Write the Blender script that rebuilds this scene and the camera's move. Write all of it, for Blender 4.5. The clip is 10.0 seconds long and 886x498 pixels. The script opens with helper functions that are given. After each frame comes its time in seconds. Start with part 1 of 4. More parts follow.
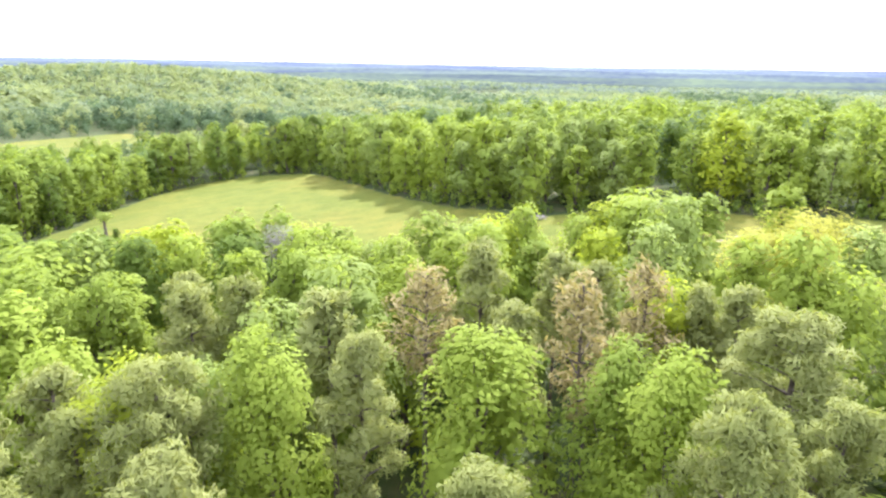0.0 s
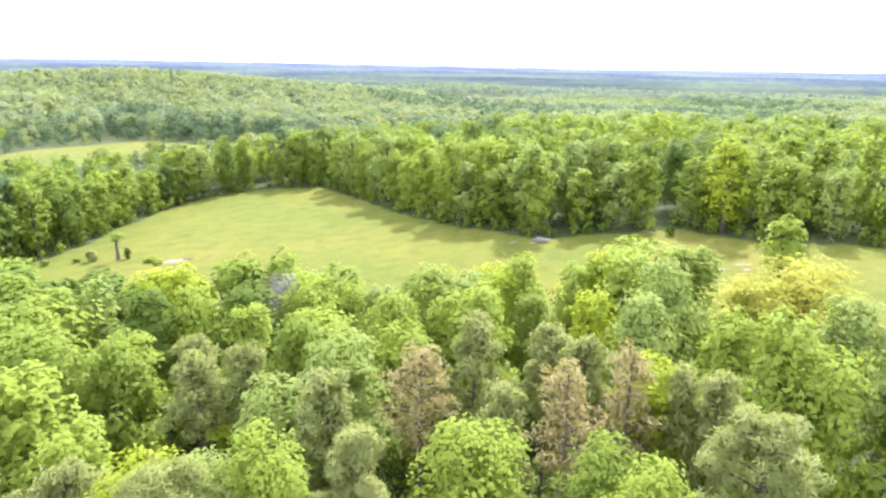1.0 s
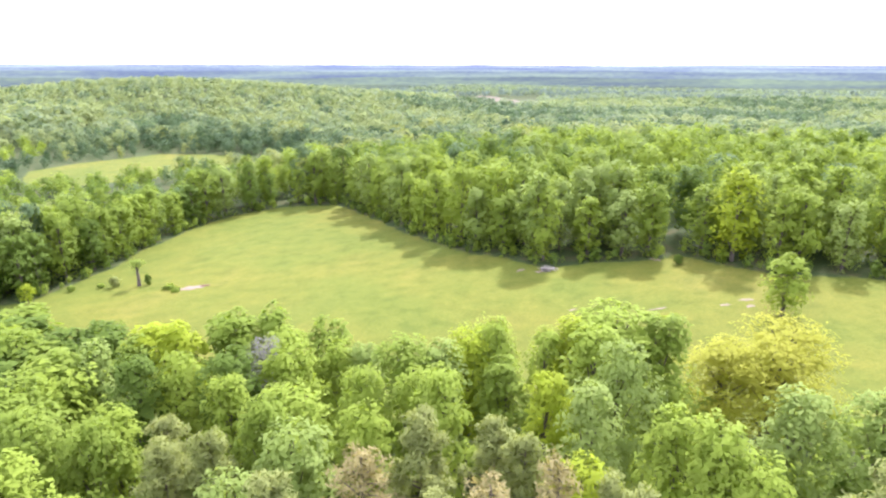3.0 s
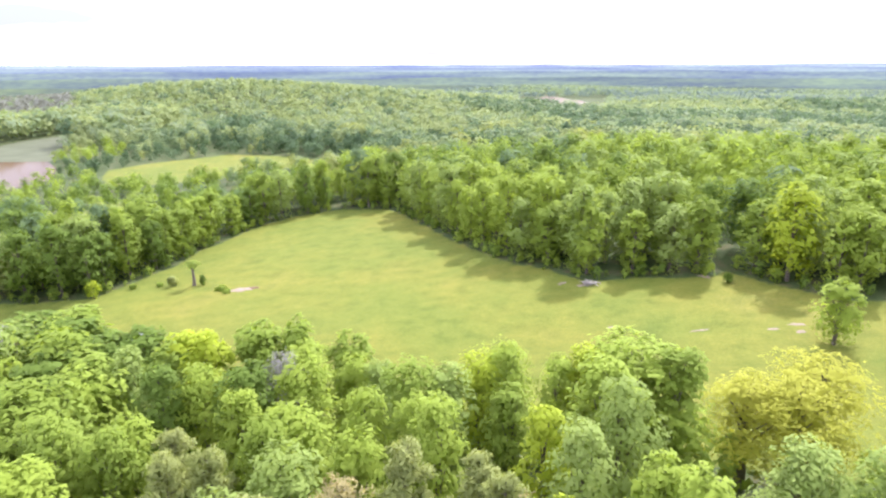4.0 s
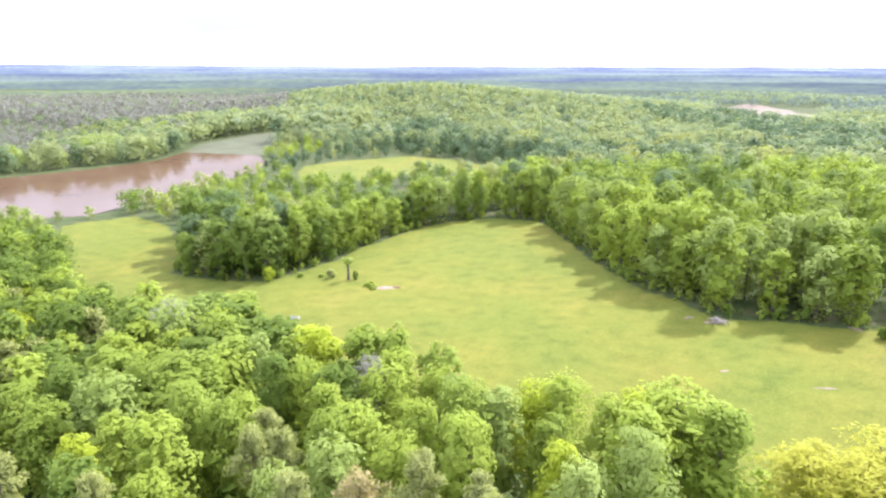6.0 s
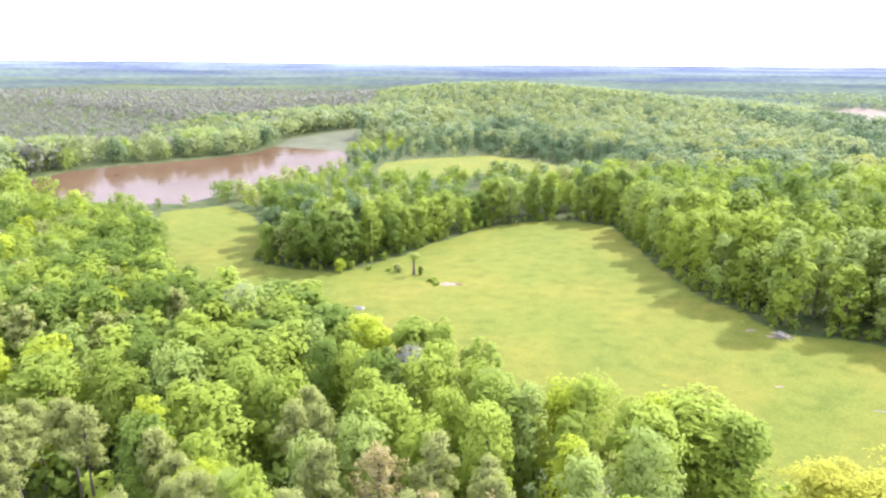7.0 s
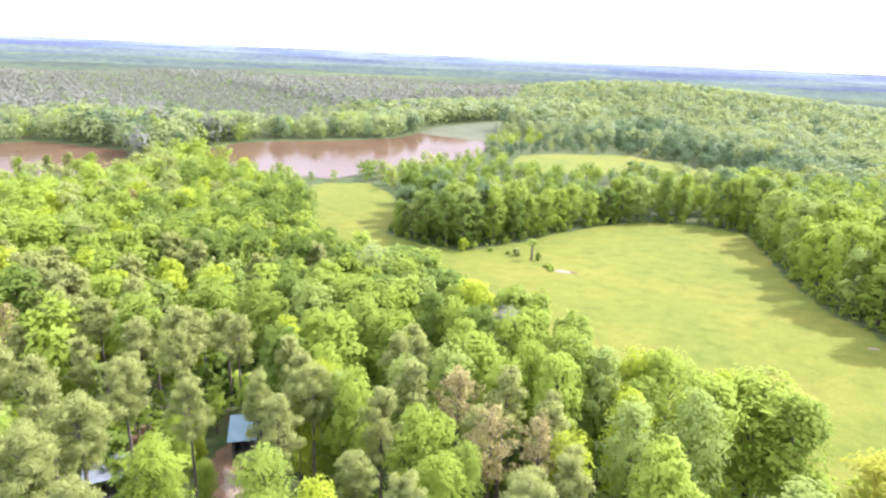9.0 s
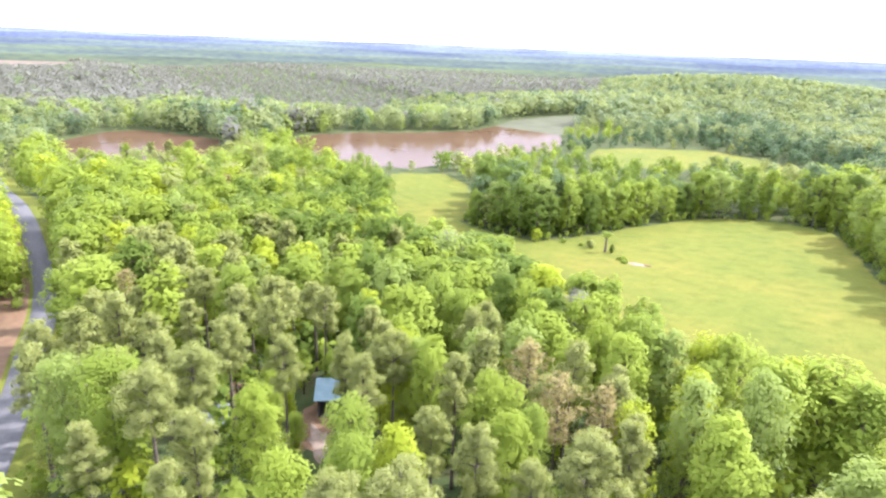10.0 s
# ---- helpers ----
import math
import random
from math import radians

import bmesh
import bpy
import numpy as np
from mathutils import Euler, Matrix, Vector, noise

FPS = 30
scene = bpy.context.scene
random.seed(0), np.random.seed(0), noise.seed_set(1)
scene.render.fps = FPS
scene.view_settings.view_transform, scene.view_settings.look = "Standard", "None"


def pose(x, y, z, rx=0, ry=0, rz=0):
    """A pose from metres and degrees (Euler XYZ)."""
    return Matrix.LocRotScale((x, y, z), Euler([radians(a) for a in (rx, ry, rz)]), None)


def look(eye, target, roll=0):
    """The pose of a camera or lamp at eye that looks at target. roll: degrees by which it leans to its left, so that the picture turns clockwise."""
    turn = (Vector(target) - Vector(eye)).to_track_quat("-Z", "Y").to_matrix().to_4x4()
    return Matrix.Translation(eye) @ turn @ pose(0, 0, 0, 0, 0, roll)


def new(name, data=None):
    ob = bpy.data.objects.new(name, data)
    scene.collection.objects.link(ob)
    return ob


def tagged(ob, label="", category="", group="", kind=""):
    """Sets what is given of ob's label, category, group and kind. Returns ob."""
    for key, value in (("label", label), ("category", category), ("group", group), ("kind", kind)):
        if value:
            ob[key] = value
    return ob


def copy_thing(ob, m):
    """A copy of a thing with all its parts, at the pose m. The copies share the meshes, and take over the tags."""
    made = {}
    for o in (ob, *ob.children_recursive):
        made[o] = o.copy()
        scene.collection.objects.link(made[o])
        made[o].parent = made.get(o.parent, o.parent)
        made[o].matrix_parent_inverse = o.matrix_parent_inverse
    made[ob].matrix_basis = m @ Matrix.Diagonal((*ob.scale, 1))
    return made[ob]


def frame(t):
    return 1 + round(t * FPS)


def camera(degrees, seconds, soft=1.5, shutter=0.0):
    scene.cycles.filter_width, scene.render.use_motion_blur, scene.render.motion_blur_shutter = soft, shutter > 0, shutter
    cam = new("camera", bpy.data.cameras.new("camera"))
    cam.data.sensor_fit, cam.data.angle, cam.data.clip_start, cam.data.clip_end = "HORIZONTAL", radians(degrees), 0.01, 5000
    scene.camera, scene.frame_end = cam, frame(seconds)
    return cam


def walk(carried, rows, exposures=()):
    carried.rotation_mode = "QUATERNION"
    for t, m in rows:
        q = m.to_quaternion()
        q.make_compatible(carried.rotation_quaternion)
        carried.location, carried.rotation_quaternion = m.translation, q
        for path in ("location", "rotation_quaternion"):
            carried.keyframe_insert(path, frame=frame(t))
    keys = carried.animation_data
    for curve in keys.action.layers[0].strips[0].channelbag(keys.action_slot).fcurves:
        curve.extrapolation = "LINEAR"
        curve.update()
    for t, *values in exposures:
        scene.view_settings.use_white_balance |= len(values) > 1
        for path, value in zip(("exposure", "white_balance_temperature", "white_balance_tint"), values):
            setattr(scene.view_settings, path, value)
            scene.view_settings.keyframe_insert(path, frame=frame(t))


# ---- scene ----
# Drone flight: seconds, place in metres, yaw, pitch and roll in degrees.
cam = camera(71.56, 10.0, soft=2.4)
ROWS = [
    (0.0, 0.00, 0.00, 30.05, -0.00, -16.36, 1.00),
    (0.5, 0.16, -0.05, 32.20, 0.13, -16.32, 1.23),
    (1.0, 0.69, -0.27, 34.55, 0.85, -16.30, 1.08),
    (1.5, 2.01, -0.65, 36.40, 1.32, -16.34, 0.96),
    (2.0, 3.15, -1.00, 38.20, 1.48, -16.42, 0.93),
    (3.5, 7.77, 0.92, 41.83, 6.71, -16.47, -0.20),
    (4.0, 10.26, 1.22, 42.90, 10.16, -16.50, -0.14),
    (4.5, 12.98, 0.68, 44.32, 13.67, -16.56, -0.03),
    (5.0, 15.76, -0.17, 45.52, 17.78, -16.48, 0.04),
    (5.5, 18.51, -0.63, 46.64, 22.57, -16.40, 0.17),
    (7.0, 26.88, -1.68, 48.89, 34.98, -16.64, 0.52),
    (7.5, 29.61, -3.06, 48.93, 38.13, -16.76, 1.31),
    (8.0, 31.67, -4.28, 48.71, 40.89, -16.91, 2.45),
    (8.5, 33.76, -5.61, 48.53, 44.54, -17.20, 2.46),
    (9.0, 35.73, -6.65, 48.20, 47.80, -17.39, 2.65),
    (9.5, 37.29, -7.97, 48.21, 50.85, -17.72, 2.66),
    (10.0, 38.88, -9.74, 47.83, 54.80, -18.23, 2.34),
]
EXPOSURE = [(0.0, 1.98, 5760, 20), (4.0, 1.76, 5760, 21), (7.0, 1.90, 5750, 22), (10.0, 2.00, 5750, 23)]
walk(cam, [(t, pose(x, y, z, 90 + pitch, 0, yaw) @ pose(0, 0, 0, 0, 0, roll)) for t, x, y, z, yaw, pitch, roll in ROWS], EXPOSURE)

# ---- light: a bright milky sky and one sun ahead of the first view ----
SUN_AZIMUTH, SUN_HEIGHT = 19.0, 47.0
world = bpy.data.worlds.new("sky")
scene.world = world
world.use_nodes = True
wn, wl = world.node_tree.nodes, world.node_tree.links
wn.clear()
sky = wn.new("ShaderNodeTexSky")
sky.sky_type = 'NISHITA'
sky.sun_disc = False
sky.sun_elevation, sky.sun_rotation = radians(SUN_HEIGHT), radians(SUN_AZIMUTH)
sky.air_density, sky.dust_density, sky.ozone_density = 1.0, 3.0, 1.0
coord = wn.new("ShaderNodeTexCoord")
stretch = wn.new("ShaderNodeMapping")
stretch.inputs["Scale"].default_value, stretch.inputs["Rotation"].default_value = (2.0, 2.0, 14.0), (0, 0, -0.25)
clouds = wn.new("ShaderNodeTexNoise")
clouds.inputs["Scale"].default_value, clouds.inputs["Detail"].default_value = 1.9, 8.0
shape = wn.new("ShaderNodeValToRGB")
shape.color_ramp.elements[0].position, shape.color_ramp.elements[0].color = 0.36, (1.7, 1.75, 2.0, 1)
shape.color_ramp.elements[1].position, shape.color_ramp.elements[1].color = 0.54, (8.1, 8.25, 8.7, 1)
veil = wn.new("ShaderNodeMix")
veil.data_type = 'RGBA'
veil.inputs["Factor"].default_value = 0.88
back = wn.new("ShaderNodeBackground")
back.inputs["Strength"].default_value = 0.15
out = wn.new("ShaderNodeOutputWorld")
wl.new(coord.outputs["Generated"], stretch.inputs["Vector"])
wl.new(stretch.outputs["Vector"], clouds.inputs["Vector"])
wl.new(clouds.outputs["Fac"], shape.inputs["Fac"])
wl.new(sky.outputs["Color"], veil.inputs[6])
wl.new(shape.outputs["Color"], veil.inputs[7])
wl.new(veil.outputs[2], back.inputs["Color"])
wl.new(back.outputs["Background"], out.inputs["Surface"])

sun_data = bpy.data.lights.new("sun", 'SUN')
sun_data.energy, sun_data.angle, sun_data.color = 2.85, radians(2.0), (1.0, 0.95, 0.86)
sun = new("sun", sun_data)
az, el = radians(SUN_AZIMUTH), radians(SUN_HEIGHT)
sun.matrix_world = look((400 * math.sin(az) * math.cos(el), 400 * math.cos(az) * math.cos(el), 400 * math.sin(el)), (0, 0, 0))


# ---- materials ----
def nodes_of(name):
    mat = bpy.data.materials.new(name)
    mat.use_nodes = True
    n, l = mat.node_tree.nodes, mat.node_tree.links
    return mat, n, l, n["Principled BSDF"]


def noise_node(n, l, scale, detail=4.0, rough=0.55, space="Object"):
    c = n.new("ShaderNodeTexCoord") if space == "Object" else n.new("ShaderNodeNewGeometry")
    t = n.new("ShaderNodeTexNoise")
    t.inputs["Scale"].default_value, t.inputs["Detail"].default_value, t.inputs["Roughness"].default_value = scale, detail, rough
    l.new(c.outputs["Object" if space == "Object" else "Position"], t.inputs["Vector"])
    return t.outputs["Fac"]


def ramp_node(n, l, fac, stops):
    r = n.new("ShaderNodeValToRGB")
    while len(r.color_ramp.elements) < len(stops):
        r.color_ramp.elements.new(0.5)
    for e, (p, c) in zip(r.color_ramp.elements, stops):
        e.position, e.color = p, (*c, 1)
    l.new(fac, r.inputs["Fac"])
    return r.outputs["Color"]


def mix_node(n, l, fac, a, b, blend='MIX'):
    m = n.new("ShaderNodeMix")
    m.data_type, m.blend_type = 'RGBA', blend
    for value, slot in ((fac, 0), (a, 6), (b, 7)):
        if isinstance(value, (int, float)):
            m.inputs[slot].default_value = value
        elif isinstance(value, tuple):
            m.inputs[slot].default_value = (*value, 1)
        else:
            l.new(value, m.inputs[slot])
    return m.outputs[2]


def bump_node(n, l, height, strength, distance, bsdf):
    b = n.new("ShaderNodeBump")
    b.inputs["Strength"].default_value, b.inputs["Distance"].default_value = strength, distance
    l.new(height, b.inputs["Height"])
    l.new(b.outputs["Normal"], bsdf.inputs["Normal"])


def math_node(n, l, op, a, b):
    m = n.new("ShaderNodeMath")
    m.operation = op
    for value, slot in ((a, 0), (b, 1)):
        if isinstance(value, (int, float)):
            m.inputs[slot].default_value = value
        else:
            l.new(value, m.inputs[slot])
    return m.outputs[0]


def leaf_material(name, dark, light, sheer=0.52, gloss=0.7, spread=0.35, through_tint=(1.0, 1.0, 0.6)):
    """Leaves that let some light through; they vary from tree to tree and from spray to spray."""
    mat, n, l, bsdf = nodes_of(name)
    info, geo = n.new("ShaderNodeObjectInfo"), n.new("ShaderNodeNewGeometry")
    patch = noise_node(n, l, 0.16, 2.0, 0.5, "World")
    value = math_node(n, l, 'ADD', math_node(n, l, 'MULTIPLY', geo.outputs["Random Per Island"], 0.14),
                      math_node(n, l, 'MULTIPLY', patch, 0.5))
    value = math_node(n, l, 'ADD', value, math_node(n, l, 'MULTIPLY', info.outputs["Random"], spread))
    colour = ramp_node(n, l, value, [(0.2, dark), (0.8, light)])
    l.new(colour, bsdf.inputs["Base Color"])
    bsdf.inputs["Roughness"].default_value = gloss
    bsdf.inputs["Specular IOR Level"].default_value = 0.12
    glow = n.new("ShaderNodeBsdfTranslucent")
    l.new(mix_node(n, l, 1.0, colour, through_tint, 'MULTIPLY'), glow.inputs["Color"])
    both = n.new("ShaderNodeMixShader")
    both.inputs[0].default_value = sheer
    l.new(bsdf.outputs[0], both.inputs[1])
    l.new(glow.outputs[0], both.inputs[2])
    l.new(both.outputs[0], n["Material Output"].inputs["Surface"])
    return mat


LEAVES = {
    "fresh": leaf_material("fresh_leaves", (0.262, 0.335, 0.042), (0.325, 0.405, 0.062)),
    "mid": leaf_material("green_leaves", (0.215, 0.285, 0.038), (0.27, 0.345, 0.056)),
    "deep": leaf_material("deep_green_leaves", (0.132, 0.194, 0.029), (0.18, 0.252, 0.044)),
    "lime": leaf_material("lime_leaves", (0.32, 0.385, 0.026), (0.385, 0.45, 0.040)),
    "silver": leaf_material("silvery_leaves", (0.252, 0.325, 0.072), (0.315, 0.385, 0.102)),
    "pine": leaf_material("pine_needles", (0.25, 0.282, 0.082), (0.315, 0.342, 0.112), 0.45),
    "rust": leaf_material("rusty_needles", (0.31, 0.27, 0.11), (0.38, 0.32, 0.145), 0.45),
    # grey pines and blue-green leaves, both with some haze mixed into the colour
    "plantation": leaf_material("grey_pine_needles", (0.188, 0.19, 0.152), (0.214, 0.214, 0.176), 0.4, through_tint=(1.0, 1.0, 0.8)),
    "dusky": leaf_material("blue_green_leaves", (0.12, 0.18, 0.075), (0.19, 0.26, 0.12)),
    "bare": leaf_material("bare_twigs", (0.20, 0.19, 0.165), (0.27, 0.255, 0.225), 0.25, 0.8),
    "gold": leaf_material("golden_catkins", (0.33, 0.335, 0.028), (0.42, 0.42, 0.055), 0.5),
    # darkest leaves: the shadowed face of the far belts put into the colour
    "shade": leaf_material("dark_shaded_leaves", (0.050, 0.088, 0.038), (0.085, 0.13, 0.058), through_tint=(1.0, 1.0, 0.8)),
    # leaves of the far woods: distance haze is put into their paler, bluer colours
    "pale_haze": leaf_material("pale_green_haze_leaves", (0.25, 0.295, 0.112), (0.31, 0.355, 0.15), through_tint=(1.0, 1.0, 0.8)),
    "mid_haze": leaf_material("mid_green_haze_leaves", (0.19, 0.245, 0.115), (0.24, 0.30, 0.15), through_tint=(1.0, 1.0, 0.7)),
    "deep_haze": leaf_material("deep_green_haze_leaves", (0.092, 0.142, 0.068), (0.138, 0.195, 0.098), through_tint=(1.0, 1.0, 0.8)),
    "pale_blue_haze": leaf_material("pale_blue_haze_leaves", (0.21, 0.265, 0.135), (0.28, 0.335, 0.19), through_tint=(1.0, 1.0, 0.85)),
    "deep_blue_haze": leaf_material("deep_blue_haze_leaves", (0.145, 0.19, 0.15), (0.195, 0.245, 0.195), through_tint=(1.0, 1.0, 0.95)),
}


def bark_material(name, dark, light):
    mat, n, l, bsdf = nodes_of(name)
    grain = noise_node(n, l, 3.0, 6.0, 0.7)
    l.new(ramp_node(n, l, grain, [(0.3, dark), (0.7, light)]), bsdf.inputs["Base Color"])
    bsdf.inputs["Roughness"].default_value = 0.9
    bump_node(n, l, grain, 0.6, 0.05, bsdf)
    return mat


BARK = bark_material("grey_brown_bark", (0.05, 0.038, 0.028), (0.17, 0.135, 0.105))
PALE_BARK = bark_material("pale_bark", (0.16, 0.14, 0.12), (0.38, 0.34, 0.30))


def ground_material():
    """Leaf litter under the woods; mown and grazed grass where the meadow attribute says so."""
    mat, n, l, bsdf = nodes_of("ground_cover")
    mask = n.new("ShaderNodeAttribute")
    mask.attribute_name = "meadow"
    broad = noise_node(n, l, 0.03, 7.0, 0.62, "World")
    fine = noise_node(n, l, 0.25, 6.0, 0.65, "World")
    grain = noise_node(n, l, 2.2, 4.0, 0.75, "World")
    geo, lay, streak = n.new("ShaderNodeNewGeometry"), n.new("ShaderNodeMapping"), n.new("ShaderNodeTexNoise")
    lay.inputs["Rotation"].default_value, lay.inputs["Scale"].default_value = (0, 0, 0.35), (0.02, 0.22, 0.1)
    streak.inputs["Scale"].default_value, streak.inputs["Detail"].default_value = 1.0, 5.0
    l.new(geo.outputs["Position"], lay.inputs["Vector"])
    l.new(lay.outputs["Vector"], streak.inputs["Vector"])
    grass = ramp_node(n, l, broad, [(0.3, (0.092, 0.116, 0.017)), (0.45, (0.112, 0.130, 0.019)), (0.58, (0.134, 0.138, 0.021)), (0.74, (0.160, 0.148, 0.031))])
    tufts = ramp_node(n, l, fine, [(0.28, (0.72, 0.80, 0.72)), (0.5, (1, 1, 1)), (0.75, (1.22, 1.12, 1.2))])
    blades = ramp_node(n, l, grain, [(0.25, (0.7, 0.76, 0.7)), (0.75, (1.25, 1.18, 1.2))])
    lines = ramp_node(n, l, streak.outputs["Fac"], [(0.3, (0.96, 0.98, 0.95)), (0.55, (1, 1, 1)), (0.75, (1.05, 1.03, 1.04))])
    grass = mix_node(n, l, 1.0, mix_node(n, l, 1.0, grass, tufts, 'MULTIPLY'), blades, 'MULTIPLY')
    grass = mix_node(n, l, 1.0, grass, lines, 'MULTIPLY')
    litter = ramp_node(n, l, fine, [(0.3, (0.034, 0.052, 0.017)), (0.5, (0.056, 0.075, 0.024)), (0.74, (0.105, 0.080, 0.042))])
    edge = math_node(n, l, 'ADD', mask.outputs["Fac"], math_node(n, l, 'MULTIPLY', math_node(n, l, 'SUBTRACT', fine, 0.5), 0.8))
    edge = ramp_node(n, l, edge, [(0.4, (0, 0, 0)), (0.6, (1, 1, 1))])
    l.new(mix_node(n, l, edge, litter, grass), bsdf.inputs["Base Color"])
    bsdf.inputs["Roughness"].default_value = 0.95
    bsdf.inputs["Specular IOR Level"].default_value = 0.15
    bump_node(n, l, math_node(n, l, 'ADD', fine, grain), 0.5, 0.25, bsdf)
    return mat


def plain_material(name, stops, scale, rough=0.85, bump=0.3, metal=0.0):
    mat, n, l, bsdf = nodes_of(name)
    f = noise_node(n, l, scale, 6.0, 0.65, "World")
    l.new(ramp_node(n, l, f, stops), bsdf.inputs["Base Color"])
    bsdf.inputs["Roughness"].default_value, bsdf.inputs["Metallic"].default_value = rough, metal
    bump_node(n, l, f, bump, 0.05, bsdf)
    return mat


def water_material():
    """Muddy water: brown body and a weak rippled gloss."""
    mat, n, l, bsdf = nodes_of("muddy_water")
    f = noise_node(n, l, 0.02, 4.0, 0.6, "World")
    body, shine, both = n.new("ShaderNodeBsdfDiffuse"), n.new("ShaderNodeBsdfGlossy"), n.new("ShaderNodeMixShader")
    l.new(ramp_node(n, l, f, [(0.35, (0.078, 0.048, 0.027)), (0.65, (0.098, 0.062, 0.037))]), body.inputs["Color"])
    shine.inputs["Roughness"].default_value = 0.08
    ripple = n.new("ShaderNodeBump")
    ripple.inputs["Strength"].default_value, ripple.inputs["Distance"].default_value = 0.15, 0.08
    l.new(noise_node(n, l, 0.9, 3.0, 0.5, "World"), ripple.inputs["Height"])
    l.new(ripple.outputs["Normal"], shine.inputs["Normal"])
    both.inputs[0].default_value = 0.165
    l.new(body.outputs[0], both.inputs[1])
    l.new(shine.outputs[0], both.inputs[2])
    l.new(both.outputs[0], n["Material Output"].inputs["Surface"])
    n.remove(bsdf)
    return mat


GROUND = ground_material()
WATER = water_material()
MAT_PLANTS = plain_material("floating_weed", [(0.35, (0.080, 0.084, 0.050)), (0.65, (0.105, 0.112, 0.068))], 0.08)
MAT_PLANTS.node_tree.nodes["Principled BSDF"].inputs["Specular IOR Level"].default_value = 0.05
SOIL = plain_material("pale_soil", [(0.35, (0.155, 0.118, 0.07)), (0.7, (0.25, 0.185, 0.145))], 0.9)
PLOUGHED = plain_material("ploughed_soil", [(0.35, (0.100, 0.070, 0.038)), (0.7, (0.130, 0.094, 0.058))], 0.5)
CLAY = plain_material("orange_clay", [(0.35, (0.11, 0.062, 0.028)), (0.7, (0.165, 0.10, 0.05))], 0.6)
ASPHALT = plain_material("worn_asphalt", [(0.35, (0.075, 0.074, 0.076)), (0.7, (0.115, 0.113, 0.112))], 1.5)

# ---- plan: outlines of open ground, metres ----
FIELD = [(-204, 136), (-194, 154), (-170, 149), (-151, 137), (-142, 130), (-123, 111.5), (-108, 114), (-92, 117), (-89, 127),
         (-86, 142), (-88, 155), (-86, 165), (-84, 183), (-77, 196), (-62, 204), (-44, 200), (-27, 175), (-12, 152), (2, 134),
         (9, 130), (18, 120), (26, 122), (41, 122), (46, 126), (50, 119), (58, 110), (80, 103), (125, 95), (130, 56), (60, 52),
         (32, 58), (18, 62), (8, 62), (-3, 58), (-10, 64), (-18, 67), (-35, 66), (-54, 73), (-75, 71), (-91, 71), (-106, 77),
         (-128, 88), (-153, 100), (-190, 118), (-203, 130)]
FIELD_2 = [(-219, 286), (-207, 266), (-192, 249), (-174, 246), (-157, 268), (-140, 303), (-116, 312), (-112, 330), (-128, 342), (-150, 350), (-186, 352), (-212, 312)]
LAKE = [(-213, 147), (-216, 165), (-229, 205), (-228, 255), (-250, 287), (-278, 312), (-318, 370), (-352, 440), (-372, 450), (-378, 405),
        (-362, 340), (-335, 300), (-318, 262), (-322, 217), (-335, 180), (-337, 155), (-322, 132), (-298, 116), (-262, 121), (-232, 130)]
POND = [(-318, 83), (-330, 92), (-388, 56), (-385, 35), (-350, 5), (-232, 10), (-238, 48), (-254, 76), (-290, 84)]
WEED = [(-276, 312), (-318, 372), (-352, 442), (-373, 452), (-380, 405), (-364, 340), (-337, 298), (-310, 304)]
ORANGE = [(-36, 735), (-48, 1098), (92, 1097), (70, 733)]
ORANGE_2 = [(-1130, -35), (-1150, 70), (-1500, 110), (-1480, -45)]
ROAD = [(-330, -32), (-260, -20), (-206, -13.4), (-160.5, -9.9), (-131, -9.4), (-110, -8.7), (-85, -10), (-70, -12.5), (-58, -13.5), (-46.8, -15), (-20, -20), (20, -32)]
YARD = (-21.0, 15.5)


def inside(poly, x, y):
    px, py = np.array(poly, float).T
    qx, qy = np.roll(px, -1), np.roll(py, -1)
    x, y = np.asarray(x, float)[..., None], np.asarray(y, float)[..., None]
    cross = ((py > y) != (qy > y)) & (x < (qx - px) * (y - py) / (qy - py + 1e-12) + px)
    return cross.sum(-1) % 2 == 1


def edge_distance(poly, x, y, closed=True):
    px, py = np.array(poly, float).T
    if closed:
        qx, qy = np.roll(px, -1), np.roll(py, -1)
    else:
        px, py, qx, qy = px[:-1], py[:-1], px[1:], py[1:]
    x, y = np.asarray(x, float)[..., None], np.asarray(y, float)[..., None]
    dx, dy = qx - px, qy - py
    f = np.clip(((x - px) * dx + (y - py) * dy) / (dx * dx + dy * dy), 0, 1)
    return np.sqrt((x - px - f * dx) ** 2 + (y - py - f * dy) ** 2).min(-1)


def signed(poly, x, y):
    return np.where(inside(poly, x, y), 1, -1) * edge_distance(poly, x, y)


def in_water(x, y):
    """Metres inside the lake or the pond beside it; minus outside."""
    return np.maximum(signed(LAKE, x, y), signed(POND, x, y))


def ease(a, b, v):
    t = np.clip((v - a) / (b - a), 0, 1)
    return t * t * (3 - 2 * t)


